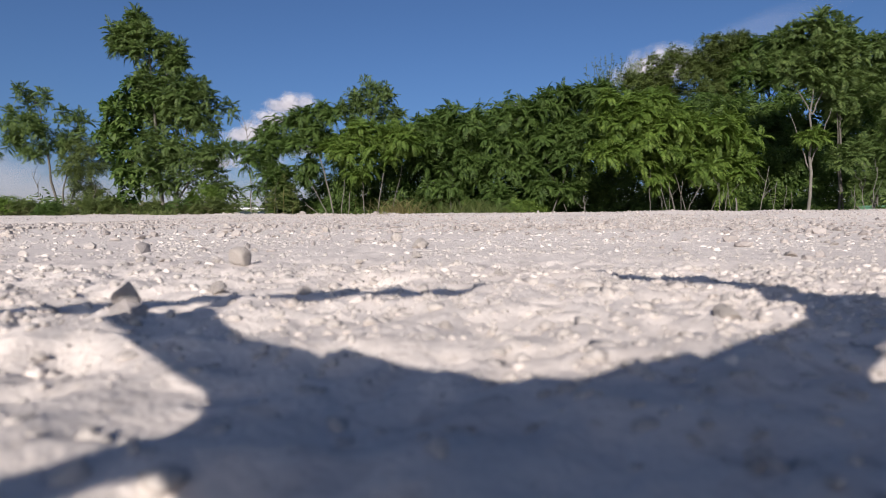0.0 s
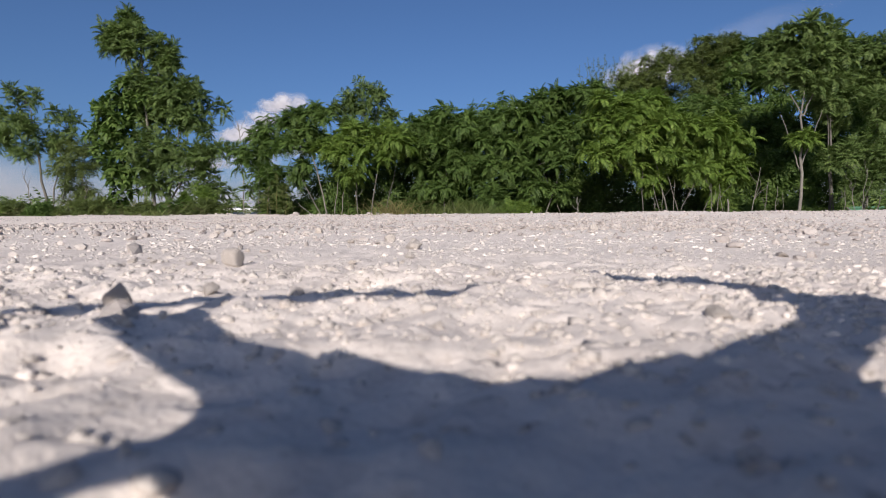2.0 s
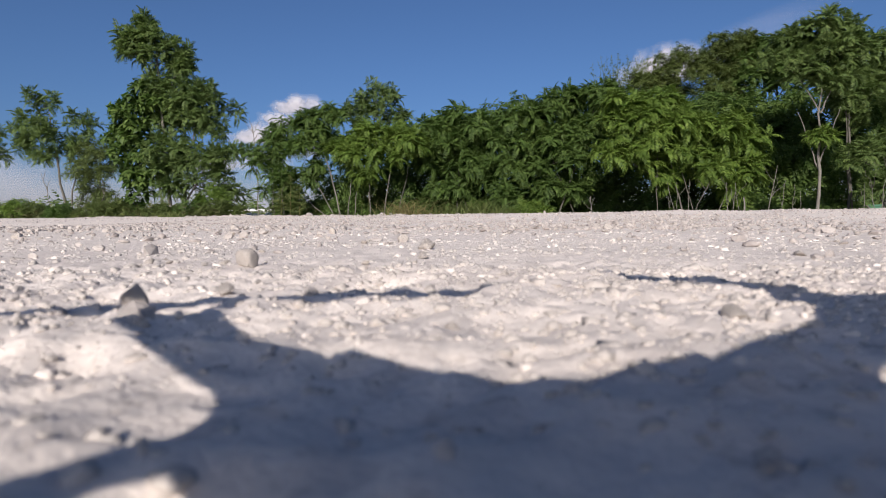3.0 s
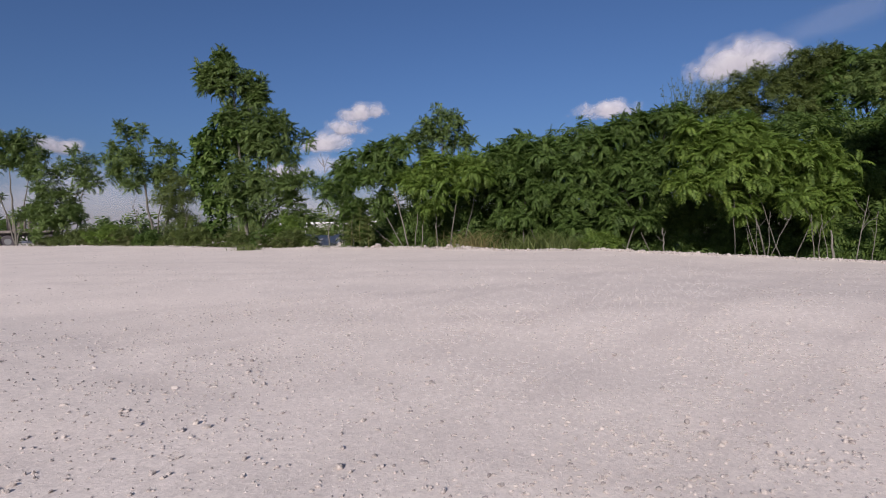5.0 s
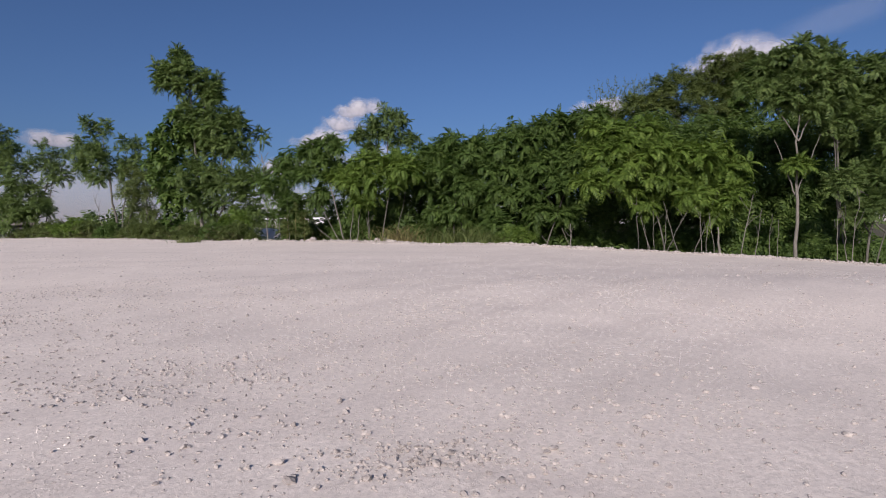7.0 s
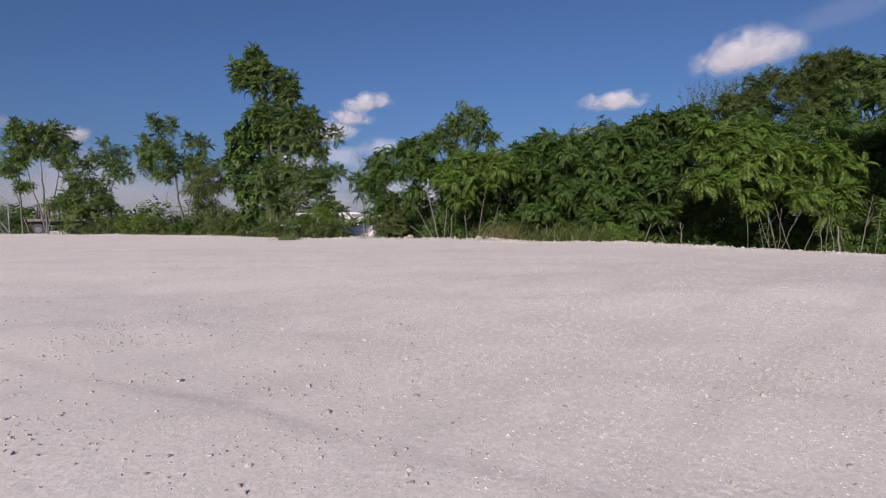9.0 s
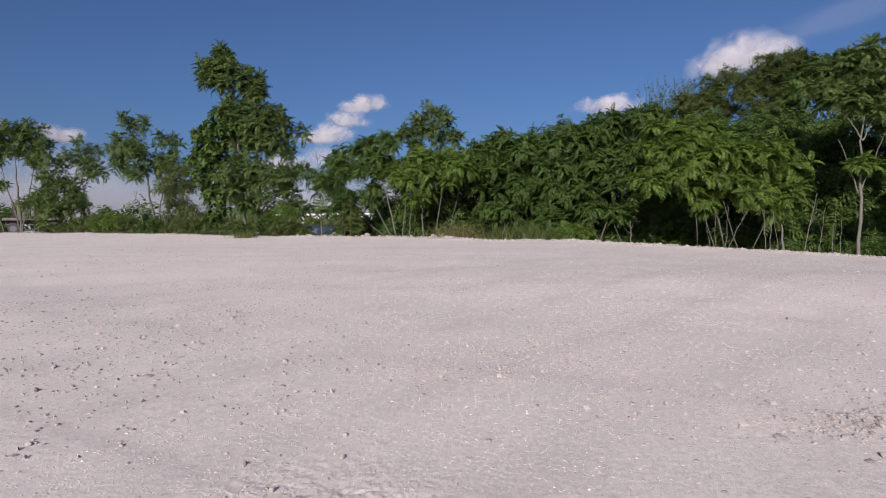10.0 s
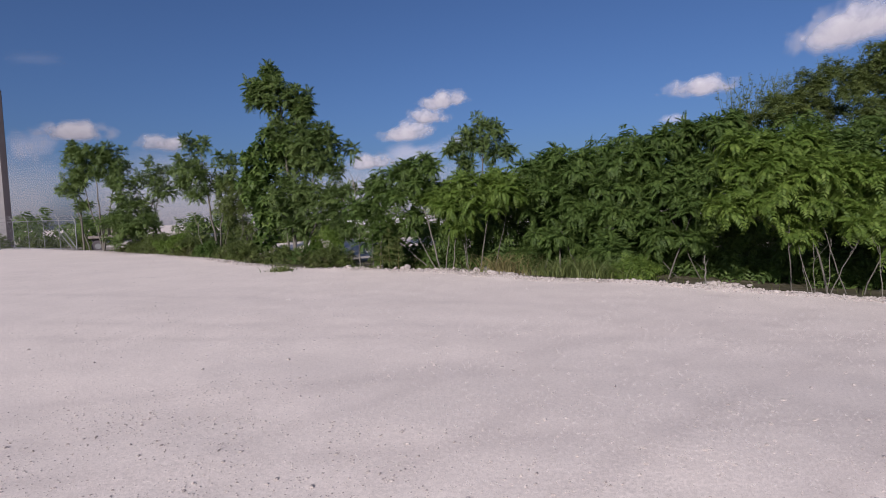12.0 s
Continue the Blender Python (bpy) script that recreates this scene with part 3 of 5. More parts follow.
def crown_mesh(name, lobes, mat, per_area, length, per_tip=8, shapes=FRONDS, rise=0.8, low=-0.35, spread=(30, 95)):
    """A crown of rosettes: at each twig end a whorl of leaves that arch outwards."""
    P, N = tips_in(lobes, per_area, low)
    n = len(P)
    axis = N * 0.7 + np.array([0, 0, rise]) + rng.normal(0, 0.22, (n, 3))
    axis /= np.linalg.norm(axis, axis=1)[:, None]
    ref = np.cross(axis, [0.31, 0.95, 0.05])
    ref /= np.linalg.norm(ref, axis=1)[:, None]
    other = np.cross(axis, ref)
    ang = (np.arange(per_tip) * 2.4)[None] + rng.uniform(0, 6.28, n)[:, None] + rng.normal(0, 0.2, (n, per_tip))
    open_ = np.radians(np.linspace(*spread, per_tip))[None] + rng.normal(0, 0.24, (n, per_tip))
    radial = ref[:, None] * np.cos(ang)[..., None] + other[:, None] * np.sin(ang)[..., None]
    fwd = axis[:, None] * np.cos(open_)[..., None] + radial * np.sin(open_)[..., None]
    base = P[:, None] - axis[:, None] * (np.linspace(0, 0.3, per_tip) * length)[None, :, None]
    up = np.repeat(axis[:, None], per_tip, 1) * 0.7 + np.array([0, 0, 0.5])
    size = length * rng.uniform(0.7, 1.15, (n, per_tip)) * np.linspace(0.7, 1.05, per_tip)[None]
    return place_leaves(name, base.reshape(-1, 3), fwd.reshape(-1, 3), up.reshape(-1, 3), size.ravel(), shapes, mat), P


HEDGE = "shrubs and trees along the edge of the lot"


def gz(x, y):
    return float(ground_z(x, y, False))


def deep(lobes, depth, full):
    """Gives flat rows of (across, height, half width, half height) their places in depth."""
    return [(x, rng.uniform(-0.35, 0.65) * depth, z + 0.25 * h, r * full, h * (full + 0.15)) for x, z, r, h in lobes]


def plant(name, label, category, x, y, crowns, wood, stems=((0, 0, None),), trunk_r=0.03, seed=1, depth=0.6, group=HEDGE, twigs=4, full=1.12):
    """A tree or shrub: stems from the ground, a forked limb into each lobe, and one or more crowns of leaves.
    crowns: (part name, lobes, leaf material, tips per square metre, leaf length, further settings)."""
    global rng
    keep, rng = rng, np.random.default_rng(seed)
    z0 = gz(x, y)
    thing = tagged(new(name), label, category, group)
    thing.location = (x, y, z0)
    lobes, tips = [], []
    for title, flat, leaf, per_area, length, more in crowns:
        own = deep(flat, depth, full)
        cm, p = crown_mesh(title, own, leaf, per_area, length, **more)
        part(title, cm, None, thing)
        lobes += own
        tips.append(p)
    tips = np.concatenate(tips)
    high = max(lobes, key=lambda l: l[2])
    lines = []
    for k, (sx, sy, goal, *fork) in enumerate(stems):
        foot = np.array([sx, sy, fork[0] if fork else gz(x + sx, y + sy) - z0 - 0.08])
        if goal is None:
            goal = high[:3] if k == 0 else lobes[(k * 3) % len(lobes)][:3]
        p = bent(foot, goal, 9, 0.006)
        r0 = trunk_r * (1 if k == 0 else 0.4 if fork else 0.62)
        part("trunk" if k == 0 else "stem", tubes("trunk", [(p, np.linspace(r0, r0 * 0.3, 9))], wood, 8), None, thing)
        lines.append((p, np.linspace(r0, r0 * 0.3, 9)))
    for lx, ly, lz, r, h in lobes:
        best, far, rad = None, 1e9, 0
        for p, rr in lines:
            d = np.linalg.norm(p - (lx, ly, lz), axis=1) + 2.0 * np.clip(p[:, 2] - lz + 0.6 * np.hypot(p[:, 0] - lx, p[:, 1] - ly), 0, 9)
            d[0] += 5
            i = int(np.argmin(d))
            if d[i] < far:
                best, far, rad = p[i], d[i], rr[i]
        r0 = min(rad * 0.7, 0.022)
        line = bent(best, (lx, ly, lz), 6, 0.03, -0.06)
        limb = part("limb", tubes("limb", [(line, np.linspace(r0, max(0.004, r0 * 0.35), 6))], M_BARK, 6), None, thing)
        near = tips[np.linalg.norm((tips - (lx, ly, lz)) / (r, r, h), axis=1) < 1.05]
        if len(near):
            for t in near[rng.integers(0, len(near), min(len(near), twigs))]:
                q = line[rng.integers(2, 6)]
                part("twig", tubes("twig", [(bent(q, t, 4, 0.04, -0.05), np.linspace(max(0.004, r0 * 0.4), 0.003, 4))], M_BARK, 4), None, limb)
    rng = keep
    return thing


FINE_HANG = dict(shapes=FRONDS_HANG, per_tip=8, rise=1.1, low=-0.6, spread=(20, 95))
SUMAC = dict(per_tip=10, rise=1.0, low=-0.35)

plant("sumac_shrub", "dark green sumac shrub with pale bare stems at its foot", "shrub", -3.3, 17.0,
      [("crown", [(-0.67, 2.96, 0.52, 0.31), (-1.25, 2.74, 0.52, 0.31), (-1.82, 2.31, 0.52, 0.31), (-2.18, 1.79, 0.4, 0.35), (-0.95, 2.22, 0.58, 0.35), (-0.3, 2.39, 0.4, 0.31), (-1.93, 1.23, 0.45, 0.35), (-1.68, 0.8, 0.35, 0.28), (-0.88, 1.44, 0.35, 0.28), (0.1, 1.9, 0.4, 0.3)], M_LEAF, 5.0, 0.42, SUMAC)],
      M_BARK_PALE, ((0, 0, None), (0.14, 0.0, (0.3, 0.3, 1.7)), (-0.12, 0.1, (-1.4, 0.2, 2.2)), (-0.3, 0.3, (-1.9, 0.3, 1.3)), (0.3, 0.2, (0.5, 0.4, 1.6))), 0.028, 11, full=1.3)
plant("sumac_shrub", "bright yellow-green sumac shrub, low and rounded", "shrub", -2.0, 16.5,
      [("crown", [(-0.27, 2.39, 0.64, 0.27), (0.4, 2.47, 0.57, 0.27), (-0.87, 1.98, 0.47, 0.27), (-0.42, 1.92, 0.54, 0.3), (-0.37, 1.35, 0.34, 0.37), (0.6, 2.02, 0.47, 0.34), (0.94, 2.3, 0.3, 0.22)], M_LEAF_BRIGHT, 5.0, 0.4, SUMAC)],
      M_BARK, ((0, 0, None), (-0.35, 0.1, None), (0.4, 0.2, None)), 0.024, 12, full=1.25)
plant("sumac_shrub", "dense round-topped green sumac shrub", "shrub", 0.23, 17.2,
      [("crown", [(0.07, 3.09, 0.73, 0.31), (-0.69, 2.91, 0.56, 0.32), (0.8, 2.9, 0.49, 0.32), (-0.46, 2.4, 0.74, 0.42), (0.5, 2.4, 0.67, 0.42), (-0.82, 1.88, 0.56, 0.35), (0.09, 1.7, 0.74, 0.42), (0.82, 1.61, 0.45, 0.35), (-0.21, 1.13, 0.63, 0.32), (0.2, 0.75, 0.6, 0.3)], M_LEAF, 5.0, 0.42, SUMAC)],
      M_BARK, ((0, 0, None), (0.6, 0.2, None), (-0.5, 0.3, None)), 0.03, 13)
plant("sumac_shrub", "wide dark green sumac thicket rising to one side", "shrub", 3.05, 16.2,
      [("crown", [(-1.35, 2.88, 0.45, 0.25), (-0.61, 3.2, 0.5, 0.28), (0.06, 3.52, 0.55, 0.3), (0.72, 3.68, 0.55, 0.3), (1.38, 3.79, 0.5, 0.3), (-1.11, 2.33, 0.55, 0.4), (-0.27, 2.49, 0.63, 0.4), (0.56, 2.65, 0.63, 0.43), (1.39, 2.97, 0.5, 0.37), (-1.27, 1.75, 0.47, 0.3), (-0.44, 1.66, 0.53, 0.33), (0.31, 1.91, 0.53, 0.4), (-0.1, 1.05, 0.47, 0.25), (0.73, 1.07, 0.22, 0.2), (-1.5, 0.8, 0.4, 0.3)], M_LEAF, 5.0, 0.42, SUMAC)],
      M_BARK, ((0, 0, None), (-0.7, 0.4, None), (0.9, 0.3, None), (0.4, 0.6, None)), 0.024, 14, 0.7)
plant("sumac_shrub", "large bright green sumac shrub with drooping feathery leaves", "shrub", 6.0, 14.0,
      [("crown", [(-1.41, 3.17, 0.56, 0.31), (-0.65, 3.22, 0.56, 0.31), (-1.47, 2.56, 0.56, 0.34), (-0.76, 2.56, 0.6, 0.34), (-0.01, 2.59, 0.6, 0.34), (0.7, 2.47, 0.56, 0.31), (1.57, 2.18, 0.49, 0.21), (-1.75, 1.9, 0.37, 0.29), (-1.01, 1.85, 0.55, 0.29), (-0.15, 1.84, 0.6, 0.32), (0.69, 1.91, 0.55, 0.32), (1.26, 1.83, 0.4, 0.29), (1.58, 1.47, 0.28, 0.34), (-0.45, 1.23, 0.29, 0.2), (0.58, 1.48, 0.32, 0.23), (1.27, 1.19, 0.2, 0.2)], M_LEAF_BRIGHT, 5.5, 0.44, SUMAC)],
      M_BARK, ((0, 0, None), (-0.6, 0.3, None), (0.7, 0.1, None), (0.3, -0.2, None)), 0.024, 15)
plant("tree", "tall olive-green tree with a wispy top behind the shrubs", "tree", 8.29, 17.6,
      [("crown", [(-1.44, 4.97, 0.45, 0.36), (-0.82, 5.14, 0.52, 0.42), (-0.2, 5.32, 0.56, 0.46), (0.43, 5.56, 0.52, 0.46), (0.96, 5.8, 0.48, 0.4), (-0.28, 4.75, 0.68, 0.46), (0.53, 4.89, 0.68, 0.5), (-1.08, 4.44, 0.52, 0.36), (-0.09, 4.13, 0.6, 0.36), (0.81, 4.21, 0.52, 0.4), (1.18, 5.18, 0.52, 0.5), (-0.8, 3.6, 0.6, 0.4), (-2.3, 4.5, 0.49, 0.34), (-1.7, 4.6, 0.45, 0.34), (-2.9, 4.3, 0.45, 0.3)], M_LEAF_OLIVE, 10.0, 0.24, dict(shapes=FRONDS_SMALL, per_tip=9, rise=1.3, spread=(15, 80)))],
      M_BARK, ((0, 0, None), (-0.5, 0.2, None), (0.4, 0.3, None)), 0.06, 16, 0.8)
plant("tree", "slender pale-trunked tree with a forked stem and airy crown", "tree", 8.6, 12.85,
      [("crown", [(-0.5, 4.45, 0.45, 0.25), (0.1, 4.6, 0.45, 0.25), (0.7, 4.62, 0.4, 0.22), (-0.75, 4.1, 0.45, 0.26), (-0.1, 4.05, 0.5, 0.26), (0.58, 4.1, 0.45, 0.26), (-0.4, 3.6, 0.38, 0.22), (0.35, 3.6, 0.45, 0.24)], M_LEAF_DARK, 8.0, 0.34, FINE_HANG),
       ("low_sprig", [(0.02, 2.2, 0.22, 0.1)], M_LEAF_BRIGHT, 6.0, 0.28, SUMAC)],
      M_BARK_PALE, ((0, 0, (0.06, 0.05, 3.7)), (0.03, 0.02, (0.55, 0.1, 2.9), 1.55), (0.02, 0.02, (-0.45, 0.1, 2.8), 1.45), (0.05, 0.03, (0.5, 0.1, 3.7), 2.75), (0.05, 0.03, (-0.5, 0.1, 3.7), 2.75)), 0.045, 17, 0.5)
plant("tree", "tall leafy young tree beside the pale trunk", "tree", 10.2, 13.9,
      [("crown", [(-0.25, 4.85, 0.42, 0.24), (0.35, 4.85, 0.42, 0.24), (0.95, 4.6, 0.45, 0.34), (-0.35, 4.35, 0.48, 0.28), (0.3, 4.3, 0.48, 0.28), (0.95, 4.0, 0.42, 0.36), (-0.45, 3.85, 0.45, 0.28), (0.25, 3.75, 0.42, 0.28), (-0.6, 3.35, 0.34, 0.22), (0.15, 3.2, 0.42, 0.28), (1.5, 4.3, 0.5, 0.4)], M_LEAF_DARK, 7.5, 0.34, FINE_HANG)],
      M_BARK, ((0, 0.2, None), (0.2, 0.3, None)), 0.04, 67, 0.5)
plant("tree", "dark dense trees behind the pale trunk", "tree", 11.2, 17.4,
      [("crown", [(-1.32, 4.82, 0.6, 0.45), (-0.53, 4.99, 0.65, 0.48), (0.45, 4.81, 0.7, 0.5), (1.52, 4.45, 0.7, 0.5), (2.58, 4.62, 0.7, 0.5), (3.63, 4.79, 0.7, 0.5), (-0.93, 3.07, 0.46, 0.36), (-0.05, 3.32, 0.45, 0.34), (1.02, 3.14, 0.52, 0.38), (2.35, 3.31, 0.55, 0.4), (-1.09, 2.09, 0.54, 0.36), (-0.19, 1.82, 0.57, 0.32), (0.88, 1.99, 0.57, 0.36), (1.93, 2.69, 0.5, 0.32), (3.33, 3.21, 0.65, 0.55), (3.6, 2.6, 0.65, 0.45), (2.3, 2.4, 0.6, 0.4), (-1.9, 5.55, 0.55, 0.42), (-1.2, 5.6, 0.55, 0.42), (-2.1, 4.6, 0.5, 0.4), (-0.4, 5.5, 0.5, 0.4)], M_LEAF, 5.0, 0.42, SUMAC)],
      M_BARK, ((0, 0, None), (-0.9, 0.2, None), (0.9, 0, None), (2.2, -0.3, None), (3.2, 0.2, None)), 0.06, 18, 0.8)
plant("tree", "small airy young tree at the end of the hedge", "tree", 10.21, 13.0,
      [("crown", [(-0.49, 1.96, 0.36, 0.22), (0.05, 2.09, 0.38, 0.26), (0.14, 1.47, 0.32, 0.24), (0.49, 1.78, 0.34, 0.26), (-0.2, 1.24, 0.26, 0.16), (0.9, 2.6, 0.5, 0.4), (0.5, 3.1, 0.45, 0.35)], M_LEAF_DARK, 4.5, 0.34, FINE_HANG)],
      M_BARK, ((0, 0, None), (0.3, 0.2, None)), 0.03, 19)
plant("tree", "tall tree-of-heaven, broad leafy skirt and narrow airy top", "tree", -11.3, 22.3,
      [("crown_top", [(-0.9, 7.85, 0.42, 0.36), (-1.45, 7.25, 0.5, 0.3), (-0.45, 7.3, 0.5, 0.34), (0.15, 7.0, 0.5, 0.36), (0.75, 6.55, 0.34, 0.42), (-0.55, 6.65, 0.45, 0.26), (0.2, 6.25, 0.4, 0.28), (-0.2, 5.75, 0.45, 0.25), (0.95, 6.1, 0.2, 0.3), (-1.1, 6.8, 0.3, 0.22)], M_LEAF_DARK, 4.4, 0.44, FINE_HANG),
       ("crown_skirt", [(0.35, 4.75, 0.85, 0.55), (1.45, 4.75, 0.6, 0.48), (0.6, 3.85, 0.95, 0.75), (1.9, 3.8, 0.75, 0.75), (2.4, 2.85, 0.6, 0.6), (0.95, 2.7, 0.95, 0.7), (-0.2, 2.5, 0.8, 0.7), (1.55, 1.75, 0.62, 0.42), (2.45, 1.25, 0.5, 0.35), (1.35, 5.15, 0.5, 0.36), (-0.1, 5.2, 0.5, 0.36), (0.2, 1.5, 0.6, 0.4)], M_LEAF_DARK, 3.6, 0.5, FINE_HANG),
       ("broad_leaves", [(-1.25, 4.45, 0.55, 0.5), (-0.6, 4.75, 0.6, 0.45), (-1.15, 3.6, 0.75, 0.7), (-1.75, 3.1, 0.5, 0.55), (-1.0, 2.6, 0.65, 0.6), (-1.3, 1.6, 0.6, 0.65), (-1.4, 0.75, 0.45, 0.4)], M_LEAF, 8.0, 0.28, dict(shapes=BROAD, per_tip=8, rise=0.8, low=-0.6, spread=(30, 100)))],
      M_BARK_PALE, ((0.15, 0, (-0.3, 0.1, 7.2)), (0.05, 0.05, (0.6, 0.1, 6.5), 4.6), (-0.25, 0.25, (-0.8, 0.3, 4.4)), (0.45, 0.1, (1.3, -0.2, 4.0)), (0.25, -0.05, (2.0, 0.0, 3.0))), 0.085, 64, 0.7, twigs=9, full=1.22)
plant("tree", "young tree with thin pale trunk and open crown", "tree", -18.3, 26.7,
      [("crown", [(-1.04, 5.66, 0.6, 0.55), (-1.62, 4.53, 0.8, 0.5), (-2.17, 4.01, 0.55, 0.45), (-0.62, 4.34, 0.62, 0.55), (0.86, 4.78, 0.55, 0.5), (0.37, 3.91, 0.62, 0.4), (-0.87, 3.4, 0.55, 0.3)], M_LEAF_DARK, 2.8, 0.46, FINE_HANG)],
      M_BARK, ((0, 0, (-0.75, 0.2, 5.3)), (0.03, 0.05, (0.75, 0.3, 4.4)), (0.25, 0.1, (0.9, 0.2, 2.2))), 0.07, 21, 0.8, twigs=7, full=1.3)
plant("tree", "round olive-green young tree with twiggy crown", "tree", -16.6, 27.0,
      [("crown", [(-0.42, 3.35, 0.86, 0.75), (-0.14, 2.28, 0.92, 0.75), (-1.0, 2.28, 0.7, 0.65), (-0.02, 1.2, 0.7, 0.55), (-0.77, 1.34, 0.59, 0.5)], M_LEAF_OLIVE, 4.2, 0.34, dict(shapes=FRONDS_SMALL, per_tip=8, rise=0.9))],
      M_BARK, ((0, 0, None), (-0.4, 0.2, None), (0.3, 0.3, None)), 0.06, 22, 0.8, twigs=9)
plant("tree", "low bushy tree with sparse upper shoots", "tree", -25.95, 29.5,
      [("crown", [(1.64, 4.57, 0.66, 0.68), (1.84, 3.47, 0.6, 0.5), (-0.16, 3.45, 0.8, 0.8), (0.22, 2.28, 1.07, 0.85), (-1.26, 2.14, 0.81, 0.5), (-2.08, 1.92, 0.74, 0.42), (0.64, 1.37, 0.94, 0.6), (-0.84, 1.13, 0.74, 0.47)], M_LEAF_DARK, 2.8, 0.46, FINE_HANG)],
      M_BARK, ((0, 0, None), (0.5, 0.3, (1.7, 0.2, 3.9)), (-0.4, 0.2, None)), 0.06, 23, 0.8, twigs=6, full=1.3)
plant("tree", "young flat-topped tree with bare lower trunk by the fence", "tree", -30.6, 31.5,
      [("crown", [(-1.81, 5.92, 0.8, 0.6), (-0.6, 6.31, 0.95, 0.55), (0.71, 6.37, 0.68, 0.6), (1.7, 5.28, 0.55, 0.5), (-1.28, 4.9, 0.85, 0.4), (1.26, 4.4, 0.5, 0.35), (0.02, 5.43, 1.1, 0.6)], M_LEAF_DARK, 2.9, 0.46, FINE_HANG)],
      M_BARK, ((0, 0, (-0.3, 0.1, 4.6)), (0.0, 0.02, (1.2, 0.2, 5.3)), (-0.02, 0.02, (-1.6, 0.1, 5.2))), 0.09, 24, 0.8, twigs=7, full=1.35)
plant("tree", "thin young tree with a few leaves by the fence corner", "tree", -33.3, 32.5,
      [("crown", [(-0.65, 3.95, 0.7, 0.45), (0.49, 3.0, 0.45, 0.36), (0.0, 4.6, 0.6, 0.35)], M_LEAF_DARK, 3.2, 0.46, FINE_HANG)],
      M_BARK, ((0, 0, None), (0.4, 0.1, None)), 0.08, 25, 0.6)
plant("tree", "tree with drooping fine leaves standing behind the shrubs", "tree", -2.8, 20.9,
      [("crown", [(0.12, 4.9, 0.4, 0.26), (-0.5, 4.6, 0.4, 0.28), (0.65, 4.5, 0.34, 0.36), (-0.1, 4.2, 0.5, 0.3), (-0.95, 4.15, 0.34, 0.2), (0.5, 3.8, 0.42, 0.34), (1.1, 3.95, 0.2, 0.3), (-0.6, 3.6, 0.4, 0.28)], M_LEAF_DARK, 6.0, 0.34, dict(shapes=FRONDS_HANG, per_tip=7, rise=0.9, low=-0.7, spread=(25, 110)))],
      M_BARK, ((0, 0, None), (0.2, 0.1, (0.6, 0.2, 3.8)), (-0.2, 0.1, (-0.7, 0.2, 3.5))), 0.045, 66, 0.5, twigs=8)
for x, y, w, h, seed, leaf, lab in ((-20.6, 26.2, 1.0, 0.55, 31, M_LEAF_BRIGHT, "low dense bright green bush among weeds"), (-22.4, 27.6, 0.9, 0.5, 32, M_LEAF_OLIVE, "low olive bush among weeds"),
                                    (-19.4, 26.0, 0.8, 0.45, 33, M_LEAF_OLIVE, "low olive bush at the young tree's foot"), (-14.2, 22.2, 0.7, 0.4, 34, M_LEAF_OLIVE, "low green bush among weeds"),
                                    (-9.1, 19.6, 0.7, 0.4, 35, M_LEAF, "low leafy bush under the tall tree"), (-7.6, 18.2, 0.65, 0.32, 36, M_LEAF_OLIVE, "low leafy bush by the dead stalk"),
                                    (-8.4, 19.8, 0.5, 0.75, 37, M_LEAF_BRIGHT, "small bright green sapling bush"), (-12.6, 20.6, 0.6, 0.35, 38, M_LEAF_OLIVE, "low green bush among weeds"),
                                    (-24.2, 28.4, 0.9, 0.45, 39, M_LEAF_OLIVE, "low dull green bush among weeds"), (-28.2, 31.6, 0.7, 0.32, 40, M_LEAF_OLIVE, "low dull green bush near the fence"),
                                    (-10.4, 19.6, 0.6, 0.3, 41, M_LEAF_OLIVE, "low weedy bush under the tall tree"), (-16.4, 23.4, 0.6, 0.35, 42, M_LEAF, "low green bush among weeds"),
                                    (-5.0, 17.3, 0.45, 0.35, 43, M_LEAF, "low leafy bush at the shrub's foot"), (2.2, 14.9, 0.4, 0.28, 44, M_LEAF_BRIGHT, "small bright bush at the hedge's foot"),
                                    (-34.6, 34.6, 0.8, 0.3, 45, M_LEAF_OLIVE, "low dry bush at the fence corner"), (9.6, 13.9, 0.6, 0.3, 46, M_LEAF, "small dark bush in the hedge's shade")):
    plant("bush", lab, "bush", x, y, [("crown", [(0, h * 0.95, w * 0.75, h * 0.8), (w * 0.7, h * 0.7, w * 0.55, h * 0.6), (-w * 0.65, h * 0.75, w * 0.55, h * 0.6), (0.2 * w, h * 1.4, w * 0.4, h * 0.45)], leaf, 5.0, 0.26, dict(shapes=FRONDS_SMALL, per_tip=8, rise=0.8))],
          M_BARK, ((0, 0, None), (0.1, 0.1, None)), 0.02, seed, 0.4, twigs=2)


